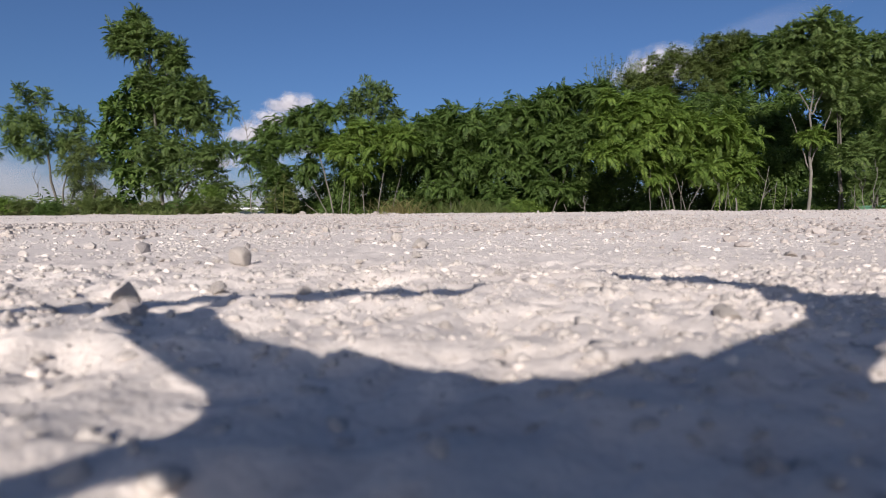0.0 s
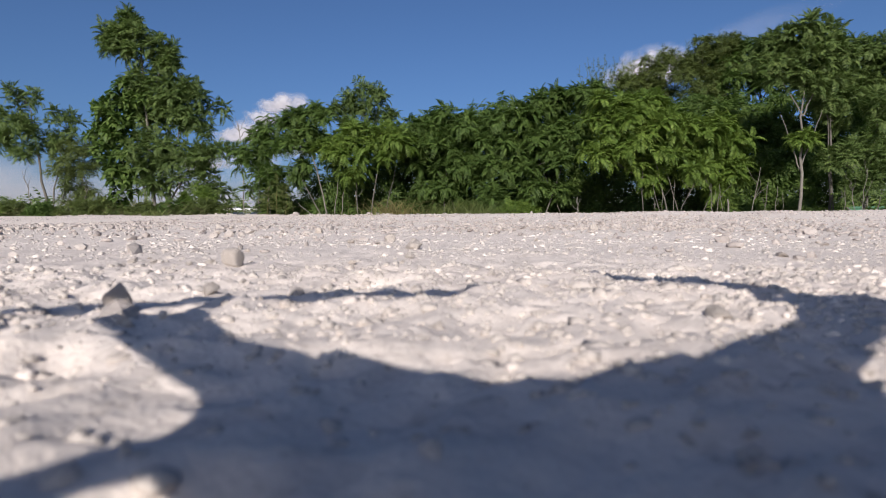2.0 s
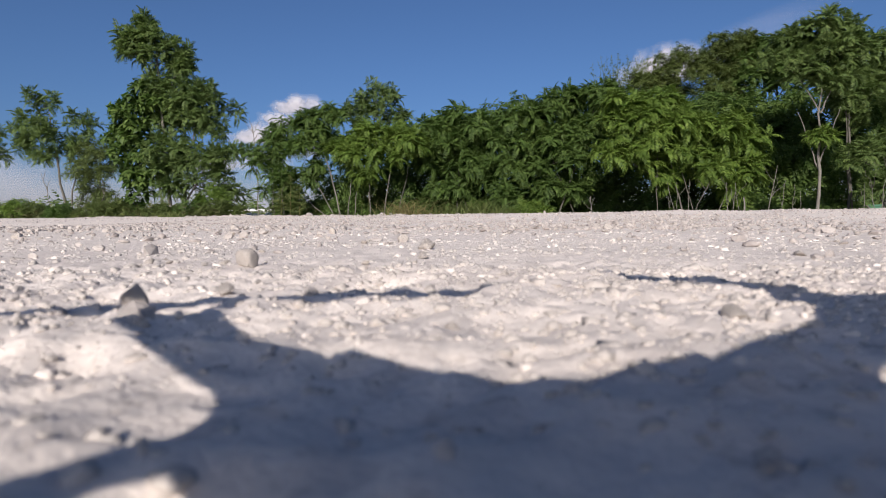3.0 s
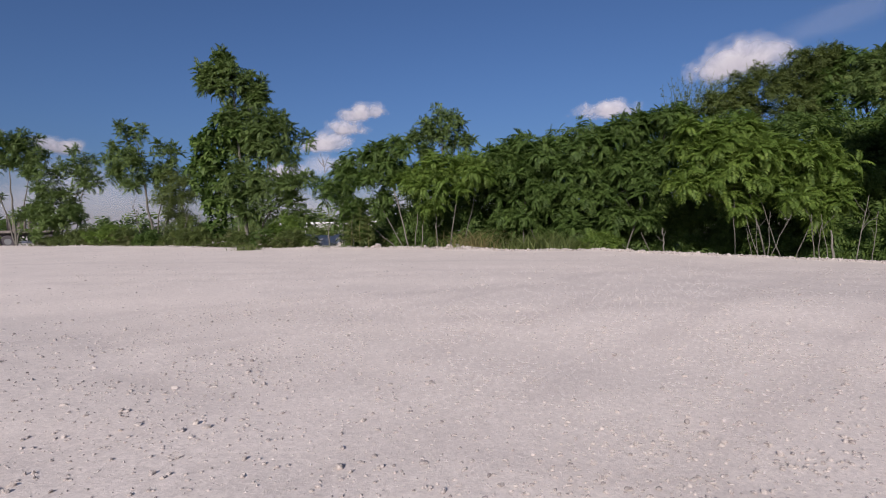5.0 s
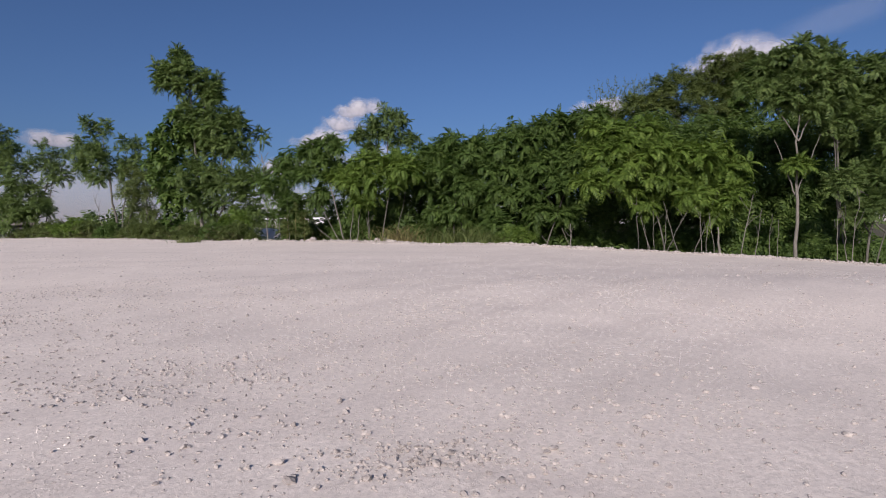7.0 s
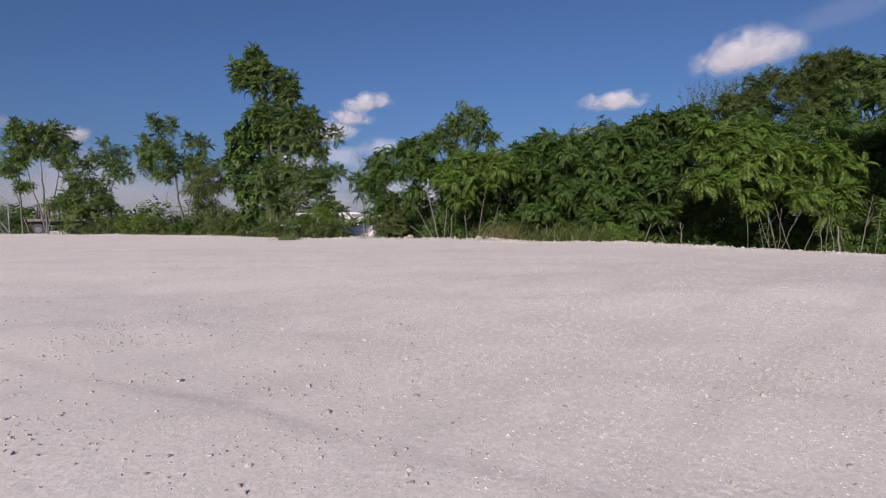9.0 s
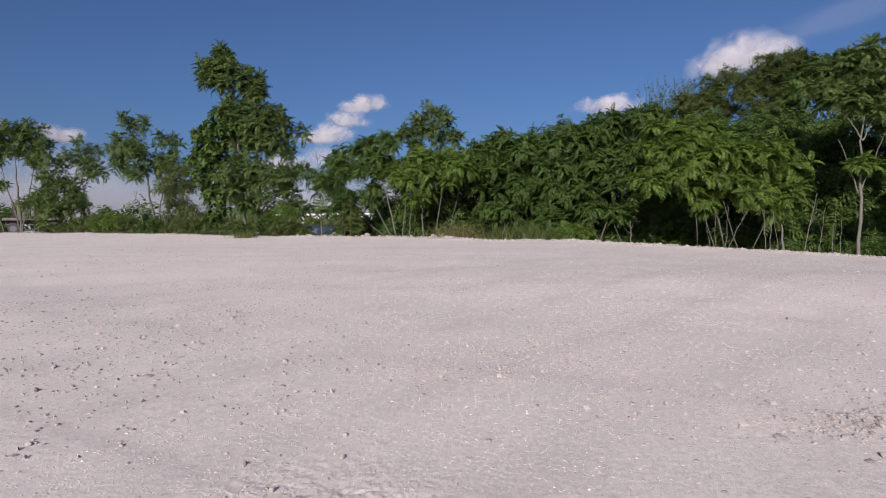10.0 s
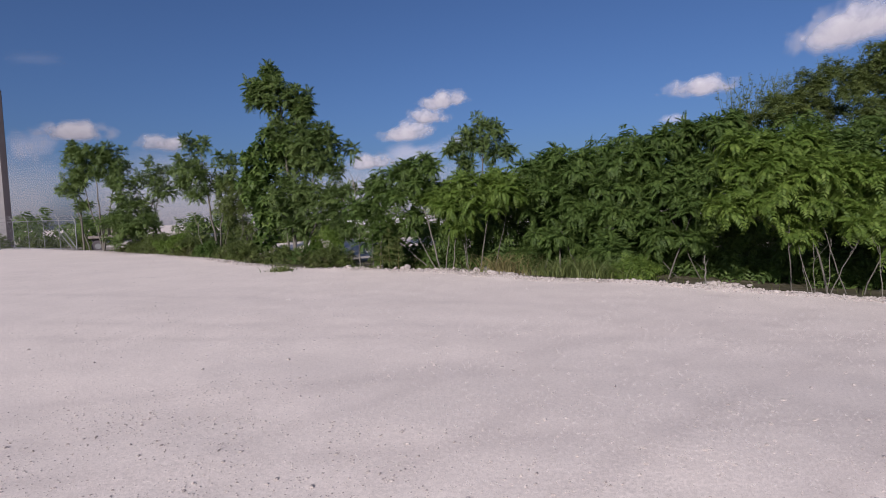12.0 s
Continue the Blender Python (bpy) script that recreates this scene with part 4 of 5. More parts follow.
# ---- undergrowth, weeds and stalks at the edge ----
def blades(name, xy, height, lean, width, mat):
    """Grass blades, each two bent strips, as one mesh."""
    n = len(xy)
    z = ground_z(xy[:, 0], xy[:, 1], False)
    a = rng.uniform(0, 2 * np.pi, n)
    w = rng.uniform(0, 2 * np.pi, n)
    h = height * rng.uniform(0.5, 1.15, n)
    l = lean * rng.uniform(0.2, 1.3, n) * h
    way = np.stack([np.cos(a), np.sin(a), np.zeros(n)], -1)
    acr = np.stack([np.cos(w), np.sin(w), np.zeros(n)], -1) * width * rng.uniform(0.6, 1.3, n)[:, None]
    p0 = np.concatenate([xy, (z - 0.03)[:, None]], -1)
    rows = []
    for s, k in ((0, 1.0), (0.4, 0.9), (0.75, 0.6), (1.0, 0.08)):
        c = p0 + way * (l * s * s)[:, None] + np.array([0, 0, 1.0]) * (h * (s - 0.25 * lean * s * s))[:, None]
        rows += [c - acr * k, c + acr * k]
    V = np.stack(rows, 1).reshape(-1, 3)
    q = np.array([(0, 1, 3, 2), (2, 3, 5, 4), (4, 5, 7, 6)])
    Q = (q[None] + (np.arange(n) * 8)[:, None, None]).reshape(-1, 4)
    return mesh_np(name, V, Q, None, mat)


def cluster(n, cx, cy, rx, ry):
    return np.stack([rng.normal(cx, rx, n), rng.normal(cy, ry, n)], -1)


# distances along the edge: the hedge runs from about 52 to 72, the open stretch on to 112
xy = np.concatenate([along(3000, 0.15, 1.8, 65, 98), along(160, 0.7, 1.8, 52, 65)])
xy = xy[vnoise(xy[:, 0], xy[:, 1], 0.9, 41) > -0.1]
tagged(part("weeds", blades("weeds", xy, 0.28, 0.7, 0.008, M_GRASS), None), "low green weeds and grass along the lot's edge", "weeds", kind="stuff")
xy = along(1700, 0.3, 2.8, 68, 98)
xy = xy[vnoise(xy[:, 0], xy[:, 1], 1.1, 43) > 0.05]
leafy = place_fronds("leafy_weeds", np.concatenate([xy, (ground_z(xy[:, 0], xy[:, 1], False) + rng.uniform(0, 1, len(xy)) ** 2 * 0.5)[:, None]], -1),
                     rng.uniform(0, 6.28, len(xy)), rng.uniform(0.2, 1.3, len(xy)), rng.uniform(0.15, 0.36, len(xy)), FRONDS_SMALL, M_SCRUB)
tagged(part("leafy_weeds", leafy, None), "knee-high brownish green leafy weeds under the shrubs", "weeds", kind="stuff")
for cx, cy, n, h, lab in ((0.95, 15.0, 330, 0.72, "tall bright green grass clump before the shrubs"), (1.9, 14.8, 170, 0.5, "bushy green grass clump at the edge"),
                          (0.2, 15.4, 190, 0.6, "upright green grass clump beside the shrubs")):
    tagged(part("grass_clump", blades("grass_clump", cluster(n, cx, cy, 0.36, 0.2), h, 0.9, 0.011, M_GRASS), None), lab, "grass", HEDGE, "stuff")
tagged(part("dry_weed_clump", blades("dry_weed_clump", cluster(210, -1.15, 15.6, 0.4, 0.18), 0.8, 1.1, 0.01, M_DRY), None), "yellowing arched weed clump at the hedge's foot", "weeds", HEDGE, "stuff")
tagged(part("weed_tuft", blades("weed_tuft", cluster(170, -8.1, 15.9, 0.2, 0.14), 0.26, 0.9, 0.012, M_GRASS), None), "small green weed tuft on the gravel", "weeds", HEDGE, "stuff")
for cx, cy, h in ((-4.75, 16.4, 1.25), (-4.5, 16.5, 0.95), (-5.0, 16.3, 0.8)):
    base = np.array([cx, cy, gz(cx, cy)])
    n = 46
    hs = rng.uniform(0.15, 1.0, n) * h
    tall = tagged(new("tall_weed"), "tall feathery yellow-green weed stalk", "weeds", HEDGE)
    part("stalk", tubes("stalk", [(bent(base - (0, 0, 0.05), base + (0.05, 0, h), 5, 0.01), np.linspace(0.012, 0.004, 5))], M_DRY, 5), None, tall)
    part("leaves", place_fronds("leaves", base + np.stack([hs * 0, hs * 0, hs], -1), rng.uniform(0, 6.28, n), rng.uniform(0.3, 1.1, n), (0.34 - 0.2 * hs / h) * rng.uniform(0.7, 1.2, n), FRONDS_SMALL, M_GRASS), None, tall)

# dark growth deeper in the hedge
under = [(x, np.interp(x, [-4, 0, 4, 8, 14], [18.5, 18.6, 17.9, 16.8, 16.6]) + rng.uniform(-0.3, 0.5), z + rng.normal(0, 0.1), 0.85, 0.6)
         for top, z in ((12.2, 0.5), (12.2, 1.2), (13.5, 1.9), (13.5, 2.6), (13.5, 3.3)) for x in np.arange(-5.4 + z * 1.5 + 0.5 * (z > 1.5) * z, top, 0.95)]
under += [(x, np.interp(x, [-4, 0, 4, 8, 14], [18.2, 18.2, 17.4, 16.2, 15.8]) + rng.uniform(-0.3, 0.5), gz(x, 17) + 0.35 + rng.normal(0, 0.08), 0.7, 0.5) for x in np.arange(-3.4, 14, 0.6)]
um, _ = crown_mesh("undergrowth", under, M_LEAF, 3.2, 0.45, 7, FRONDS_SMALL, 0.5, -0.8)
tagged(part("undergrowth", um, None), "shaded dark undergrowth filling the hedge", "undergrowth", kind="stuff")

# wispy flowering shoots over the hedge's top
for k in range(120):
    x = rng.uniform(4.9, 9.6)
    y = 18.2 + rng.uniform(-0.4, 0.4)
    top = np.interp(x, [4.9, 6.2, 7.2, 8.2, 9.6], [4.7, 4.9, 5.3, 5.75, 6.05]) + rng.normal(0, 0.14)
    if k % 2 == 0:
        x, top = rng.uniform(4.9, 6.8), rng.uniform(4.7, 5.35)
    shoot = tagged(new("wispy_shoot"), "thin pale green shoot standing above the crowns", "shoot", "shoots above the hedge")
    line = bent((x, y, top - 1.3), (x + rng.normal(0, 0.2), y, top), 5, 0.04)
    part("stalk", tubes("stalk", [(line, np.linspace(0.009, 0.003, 5))], M_GRASS, 4), None, shoot)
    s = rng.uniform(0.15, 1.0, 16)
    at = np.stack([np.interp(s, np.linspace(0, 1, 5), line[:, c]) for c in range(3)], -1)
    part("leaves", place_fronds("leaves", at, rng.uniform(0, 6.28, 16), rng.uniform(0.3, 1.2, 16), rng.uniform(0.07, 0.16, 16) * (1.25 - 0.7 * s), FRONDS_SMALL, M_LEAF_OLIVE if k % 2 else M_GRASS), None, shoot)


def bare_stem(x, y, h, lean, r, label="thin bare grey sapling stem", forks=2):
    thing = tagged(new("bare_stem"), label, "stem", HEDGE)
    z = gz(x, y)
    p = bent((x, y, z - 0.06), (x + lean, y + 0.1, z + h), 7, 0.012)
    part("stalk", tubes("stalk", [(p, np.linspace(r * 0.7, r * 0.3, 7))], M_BARK_PALE, 7), None, thing)
    for k in range(forks):
        i = rng.integers(3, 6)
        q = p[i] + np.array([rng.normal(0, 0.18 * h / 1.2), rng.normal(0, 0.1), rng.uniform(0.3, 0.55) * h * 0.7])
        part("twig", tubes("twig", [(bent(p[i], q, 5, 0.04), np.linspace(r * 0.45, 0.003, 5))], M_BARK, 5), None, thing)
    return thing


for x, y, h, lean, r, forks in ((5.45, 13.35, 0.7, -0.11, 0.012, 1), (5.57, 13.4, 1.05, 0.0, 0.012, 1), (5.82, 13.5, 1.1, 0.11, 0.014, 1), (5.86, 13.5, 1.1, 0.56, 0.014, 2), (6.5, 12.75, 1.0, -0.02, 0.015, 2), (6.58, 12.75, 1.0, 0.1, 0.014, 2),
                                (6.8, 12.8, 0.9, -0.08, 0.013, 0), (7.36, 12.8, 1.45, 0.32, 0.018, 3), (7.7, 12.8, 1.12, 0.17, 0.013, 1), (8.0, 12.85, 1.05, 0.12, 0.012, 1), (8.2, 12.9, 0.92, 0.08, 0.012, 0), (8.95, 11.8, 1.0, 0.05, 0.014, 1),
                                (9.05, 11.6, 1.05, -0.06, 0.013, 3), (9.07, 11.5, 1.35, 0.19, 0.014, 2), (5.34, 12.8, 0.8, -0.2, 0.014, 1), (-2.3, 16.2, 0.8, -0.09, 0.02, 1), (-5.2, 16.3, 1.4, -0.03, 0.012, 1), (-4.9, 16.25, 1.45, -0.02, 0.012, 0), (-17.2, 24.4, 2.2, -0.7, 0.025, 4), (-15.6, 24.3, 1.5, 0.6, 0.025, 2)):
    bare_stem(x, y, h, lean, r, forks=forks)
bare_stem(6.9, 12.75, 0.66, -0.02, 0.05, "short broken pale stump among the stems", 0)
bare_stem(3.62, 14.0, 0.66, 0.0, 0.03, "pale dead stalk in the hedge's shade", 3)
dead = bare_stem(-5.75, 16.6, 2.75, -0.15, 0.026, "tall dead weed stalk with a forked dry head", 0)
zt = gz(-5.75, 16.6)
for dx, dz, s in ((-0.45, 0.75, 1.45), (0.2, 0.35, 2.55), (-0.22, 0.32, 2.55), (0.3, 0.3, 2.35), (-0.1, 0.4, 2.6)):
    a = (-5.75 - 0.15 * s / 2.75, 16.6 + 0.1 * s / 2.75, zt + s)
    part("twig", tubes("twig", [(bent(a, (a[0] + dx, a[1], a[2] + dz), 5, 0.03), np.linspace(0.012, 0.004, 5))], M_BARK_PALE, 5), None, dead)

# ---- bank of rubble behind the plants ----
bx = np.linspace(-16, 1.5, 110)
by = np.linspace(-2.2, 2.2, 28)
BX, BY = np.meshgrid(bx, by)
line = np.interp(BX, [-16, -9, -3, 3, 8, 12], [32.5, 27.0, 24.0, 22.5, 21.5, 21.0])
BZ = ground_z(BX, line + BY, False) - 0.05 + 0.62 * np.clip(1 - (BY / 2.2) ** 2, 0, 1) * np.clip((1.5 - BX) / 3, 0.0, 1) * (0.8 + 0.25 * vnoise(BX, BY, 1.6, 61) + 0.12 * vnoise(BX, BY, 0.4, 62))
jj = np.arange(BX.size).reshape(BX.shape)
bq = np.stack([jj[:-1, :-1], jj[:-1, 1:], jj[1:, 1:], jj[1:, :-1]], -1).reshape(-1, 4)
bank = part("rubble_bank", mesh_np("rubble_bank", np.stack([BX, line + BY, BZ], -1).reshape(-1, 3), bq, None, M_GROUND, True), None)
tagged(bank, "low bank of white limestone rubble behind the plants", "bank", kind="structure")

# ---- the distance ----
far_rows = []
for k in range(70):
    b = rng.uniform(-1.35, 0.9)
    d = rng.uniform(85, 150)
    h = rng.uniform(2.2, 4.6)
    far_rows.append((math.sin(b) * d, math.cos(b) * d, h * 0.45, h * 1.25, h * 0.55))
scrub = []
for k in range(90):
    b, d, h = rng.uniform(-1.12, -0.12), rng.uniform(44, 58), rng.uniform(0.6, 1.1)
    d = d if b > -0.7 else rng.uniform(62, 80)
    scrub.append((math.sin(b) * d, math.cos(b) * d, gz(math.sin(b) * d, math.cos(b) * d) + h * 0.4, h * 1.5, h * 0.6))
sm, _ = crown_mesh("scrub", scrub, M_LEAF_OLIVE, 0.5, 0.9, 4, FRONDS_SMALL)
tagged(part("scrub", sm, None), "dull green scrub beyond the fence", "bushes", kind="stuff")
fm, _ = crown_mesh("distant_trees", far_rows, M_LEAF_DARK, 0.05, 2.9, 3, FRONDS_SMALL)
tagged(part("distant_trees", fm, None), "far dark tree line beyond the lot", "trees", kind="stuff")

M_STEEL = plain("galvanised_steel", (0.2, 0.205, 0.21), 0.6, 0.4)
fence = tagged(new("chain_link_fence"), "grey chain-link fence with barbed-wire arms", "fence")
fx, fy = -37.3, 35.6
fstep = np.array([-1.8, 0.2])
posts = []
for k in range(9):
    x, y = fx + fstep[0] * k, fy + fstep[1] * k
    z = gz(x, y)
    posts.append((x, y, z))
    r = 0.045 if k == 0 else 0.024
    post = part("post", tubes("post", [(np.array([(x, y, z - 0.1), (x, y, z + 1.2), (x, y, z + 2.3)]), np.full(3, r))], M_STEEL, 8), None, fence)
    part("arm", tubes("arm", [(np.array([(x, y, z + 2.28), (x - 0.2, y, z + 2.5), (x - 0.36, y, z + 2.68)]), np.full(3, 0.022))], M_STEEL, 6), None, post)
run = np.array(posts)
for h in (0.06, 2.25):
    part("rail", tubes("rail", [(run + (0, 0, h), np.full(len(run), 0.018))], M_STEEL, 6), None, fence)
for dx, h in ((-0.14, 2.44), (-0.25, 2.56), (-0.35, 2.67)):
    part("barbed_wire", tubes("barbed_wire", [(run + (dx, 0, h), np.full(len(run), 0.008))], M_STEEL, 4), None, fence)
wires = []
for k in range(len(run) - 1):
    a, b = run[k], run[k + 1]
    for s in np.arange(-1.0, 1.0, 0.07):
        for sg in (1, -1):
            s0, s1 = max(0, min(1, s)), max(0, min(1, s + 1.0))
            z0, z1 = (s0 - s) * 2.2, (s1 - s) * 2.2
            if sg < 0:
                z0, z1 = 2.2 - z0, 2.2 - z1
            if s1 > s0:
                wires.append((np.array([a + (b - a) * s0 + (0, 0, z0 + 0.04), a + (b - a) * s1 + (0, 0, z1 + 0.04)]), np.full(2, 0.0025)))
wire_part = part("wire_mesh", tubes("wire_mesh", wires, M_STEEL, 3), None, fence)
tagged(wire_part, "woven grey wire mesh", kind="stuff")
for k, (a, b) in enumerate((((0.0, 0.0, 0.1), (-1.9, 0.2, 2.1)), ((-0.5, 0.05, 0.1), (-2.1, 0.23, 1.7)))):
    p = np.array([posts[0] + np.array(a), posts[0] + np.array(b)])
    part("brace", tubes("brace", [(p, np.full(2, 0.03))], M_STEEL, 6), None, fence)

M_BEIGE = plain("beige_render", (0.42, 0.4, 0.39), 0.85, 0, 0.15, 0.8)
M_TRIM = plain("dark_trim", (0.07, 0.06, 0.065), 0.6)
M_RED = plain("red_paint", (0.35, 0.05, 0.05), 0.6)
M_GLASS = plain("dark_glazing", (0.03, 0.035, 0.04), 0.12, 0, 0.1)
house = tagged(new("warehouse"), "tall beige building with dark corner trim, partly seen", "building")
hx, hy = -54.6, 44.0
hm = pose(hx, hy, gz(hx, hy) - 0.1, 0, 0, 60)
house.matrix_world = hm
part("wall", box(bmesh.new(), (16, 12, 15.4), (-8.1, 6, 7.6), 0.03), M_BEIGE, house)
part("corner_trim", box(bmesh.new(), (0.5, 0.5, 15.5), (0.0, 0.0, 7.6), 0.04), M_TRIM, house)
part("roof_edge", box(bmesh.new(), (16.6, 12.6, 0.35), (-8.1, 6, 15.4), 0.04), M_TRIM, house)
part("sign_band", box(bmesh.new(), (9, 0.12, 1.2), (-5.4, -0.06, 11.6), 0.02), M_RED, house)
for k in range(3):
    w = part("window", box(bmesh.new(), (1.5, 0.14, 3.0), (-2.0 - 3.2 * k, -0.03, 3.6), 0.02), M_TRIM, house)
    part("pane", box(bmesh.new(), (1.3, 0.05, 2.8), (-2.0 - 3.2 * k, -0.09, 3.6), 0.01), M_GLASS, w)

M_WHITE = plain("white_sheeting", (0.66, 0.66, 0.65), 0.6, 0, 0.12, 0.7)
shed = tagged(new("white_shed"), "far low white building beyond the lot", "building")
shed.matrix_world = pose(-21.0, 62.0, gz(-21.0, 62.0) - 0.1, 0, 0, 18)
part("wall", box(bmesh.new(), (11, 6, 1.35), (0, 3, 0.65), 0.05), M_WHITE, shed)
part("roof", box(bmesh.new(), (11.5, 6.8, 0.2), (0, 3, 1.42), 0.05), M_WHITE, shed)
for k in range(3):
    part("door", box(bmesh.new(), (1.6, 0.08, 1.0), (-3.4 + 3.4 * k, -0.02, 0.55), 0.02), M_BEIGE, shed)
M_CONC = plain("weathered_concrete", (0.22, 0.19, 0.17), 0.9, 0, 0.4, 3)
trailer = tagged(new("flatbed_trailer"), "far parked flatbed trailer loaded with pipes", "trailer")
tx, ty = -32.5, 34.2
trailer.matrix_world = pose(tx, ty, gz(tx, ty), 0, 0, 42)
part("deck", box(bmesh.new(), (3.6, 1.5, 0.18), (0.3, 0, 1.06), 0.02), M_CONC, trailer)
part("chassis", box(bmesh.new(), (3.2, 0.5, 0.24), (0.3, 0, 0.86), 0.02), M_TRIM, trailer)
for wx in (-0.9, 1.4):
    for wy in (-0.62, 0.62):
        bm = bmesh.new()
        bmesh.ops.create_cone(bm, cap_ends=True, segments=20, radius1=0.42, radius2=0.42, depth=0.24, matrix=Matrix.Translation((wx, wy, 0.42)) @ Matrix.Rotation(radians(90), 4, "X"))
        bmesh.ops.bevel(bm, geom=bm.edges[:], offset=0.03, segments=1, affect="EDGES")
        wheel = part("wheel", bm, M_TRIM, trailer)
        bm = bmesh.new()
        bmesh.ops.create_cone(bm, cap_ends=True, segments=16, radius1=0.22, radius2=0.2, depth=0.26, matrix=Matrix.Translation((wx, wy, 0.42)) @ Matrix.Rotation(radians(90), 4, "X"))
        part("rim", bm, M_STEEL, wheel)
for k in range(7):
    pipe = tagged(new("concrete_pipe"), "upright weathered concrete pipe in a row", "pipe", "row of upright pipes")
    px, py = tx - 0.62 + 0.21 * k, ty - 0.56 + 0.19 * k
    pipe.location = (px, py, gz(tx, ty) + 1.15)
    bm = bmesh.new()
    bmesh.ops.create_cone(bm, cap_ends=False, segments=14, radius1=0.11, radius2=0.11, depth=1.0, matrix=Matrix.Translation((0, 0, 0.5)))
    bmesh.ops.solidify(bm, geom=bm.faces[:], thickness=0.03)
    part("shell", bm, M_CONC, pipe, smooth=True)
    bm = bmesh.new()
    bmesh.ops.create_cone(bm, cap_ends=True, segments=14, radius1=0.125, radius2=0.125, depth=0.1, matrix=Matrix.Translation((0, 0, 0.95)))
    part("collar", bm, M_CONC, pipe)

M_GREEN = plain("green_paint", (0.06, 0.17, 0.1), 0.55)
# ribbed green box put in place of the small green building with windows
block_ = tagged(new("green_block"), "small green painted box standing in for a building behind the trees", "bin")
block_.matrix_world = pose(18.5, 24.0, gz(18.5, 24.0), 0, 0, -38) @ Matrix.Diagonal((0.55, 0.6, 0.95, 1))
part("body", box(bmesh.new(), (2.2, 1.3, 1.1), (0, 0, 0.65), 0.04), M_GREEN, block_)
for k in range(4):
    part("rib", box(bmesh.new(), (0.08, 0.06, 1.0), (-0.8 + 0.53 * k, -0.68, 0.62), 0.01), M_GREEN, block_)
part("rim", box(bmesh.new(), (2.3, 1.4, 0.09), (0, 0, 1.22), 0.02), M_GREEN, block_)
for sx in (-0.85, 0.85):
    part("skid", box(bmesh.new(), (0.12, 1.2, 0.16), (sx, 0, 0.08), 0.01), M_TRIM, block_)

# ---- clouds, far off ----
def cloud_material(name, lumps, bottom, thick, hard, pale, seed):
    """A cloud's outline: a lumpy dome over a flatter base, painted greyer as if in shade, thinning to clear air at the
    rim.
    """
    m = bpy.data.materials.new(name)
    m.use_nodes = True
    nt = m.node_tree
    nt.nodes.remove(nt.nodes["Principled BSDF"])

    def calc(op, a, b=0.0, c=0.0):
        n = nt.nodes.new("ShaderNodeMath")
        n.operation = op
        for sock, v in zip(n.inputs, (a, b, c)):
            if isinstance(v, (int, float)):
                sock.default_value = v
            else:
                nt.links.new(v, sock)
        return n.outputs[0]

    tc = nt.nodes.new("ShaderNodeTexCoord")
    sep = nt.nodes.new("ShaderNodeSeparateXYZ")
    nt.links.new(tc.outputs["Generated"], sep.inputs[0])
    x = calc("MULTIPLY_ADD", sep.outputs[0], 2.0, -1.0)
    y = calc("MULTIPLY_ADD", sep.outputs[1], 2.0, -1.0 + bottom * 0.35)
    yy = calc("MAXIMUM", y, calc("MULTIPLY", y, -1.0 - bottom))
    d = calc("SQRT", calc("ADD", calc("MULTIPLY", x, x), calc("MULTIPLY", yy, yy)))
    info = nt.nodes.new("ShaderNodeObjectInfo")
    n = nt.nodes.new("ShaderNodeTexNoise")
    n.noise_dimensions = "4D"
    for k, v in (("Scale", lumps), ("Detail", 7), ("Roughness", 0.55), ("Distortion", 0.25)):
        n.inputs[k].default_value = v
    nt.links.new(calc("MULTIPLY_ADD", info.outputs["Random"], 40.0, seed), n.inputs["W"])
    mp = nt.nodes.new("ShaderNodeMapping")
    mp.inputs["Scale"].default_value = (2.0, 1.0, 1.0)
    nt.links.new(tc.outputs["Generated"], mp.inputs[0])
    nt.links.new(mp.outputs[0], n.inputs["Vector"])
    body = calc("ADD", calc("MULTIPLY", n.outputs["Fac"], 1.9), calc("MULTIPLY_ADD", d, -0.95, -0.12))
    rim = calc("SUBTRACT", 1.0, calc("SMOOTH_MIN", calc("MULTIPLY", d, d), 1.0, 0.1))
    fac = calc("MULTIPLY", ramp(nt, calc("MULTIPLY", body, rim), [(0.02, (0, 0, 0)), (0.02 + 0.3 * hard, (thick * 0.7,) * 3), (0.62, (thick,) * 3)]), 1.0)
    df = nt.nodes.new("ShaderNodeBsdfDiffuse")
    # cloud shading painted into the colour: grey underside, paler lumpy top
    painted_lit = calc("MULTIPLY_ADD", y, 0.55, calc("MULTIPLY", n.outputs["Fac"], 0.9))
    nt.links.new(ramp(nt, painted_lit, [(0.1, pale[0]), (0.75, pale[1])]), df.inputs["Color"])
    tr = nt.nodes.new("ShaderNodeBsdfTransparent")
    mx = nt.nodes.new("ShaderNodeMixShader")
    nt.links.new(fac, mx.inputs[0])
    nt.links.new(tr.outputs[0], mx.inputs[1])
    nt.links.new(df.outputs[0], mx.inputs[2])
    nt.links.new(mx.outputs[0], nt.nodes["Material Output"].inputs["Surface"])
    return m


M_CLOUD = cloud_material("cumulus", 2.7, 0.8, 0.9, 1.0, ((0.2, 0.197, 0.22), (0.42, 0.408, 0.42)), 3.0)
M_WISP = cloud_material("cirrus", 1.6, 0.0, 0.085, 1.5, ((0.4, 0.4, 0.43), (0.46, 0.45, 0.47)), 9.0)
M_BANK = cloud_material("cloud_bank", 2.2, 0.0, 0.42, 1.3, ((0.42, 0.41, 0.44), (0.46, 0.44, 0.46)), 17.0)
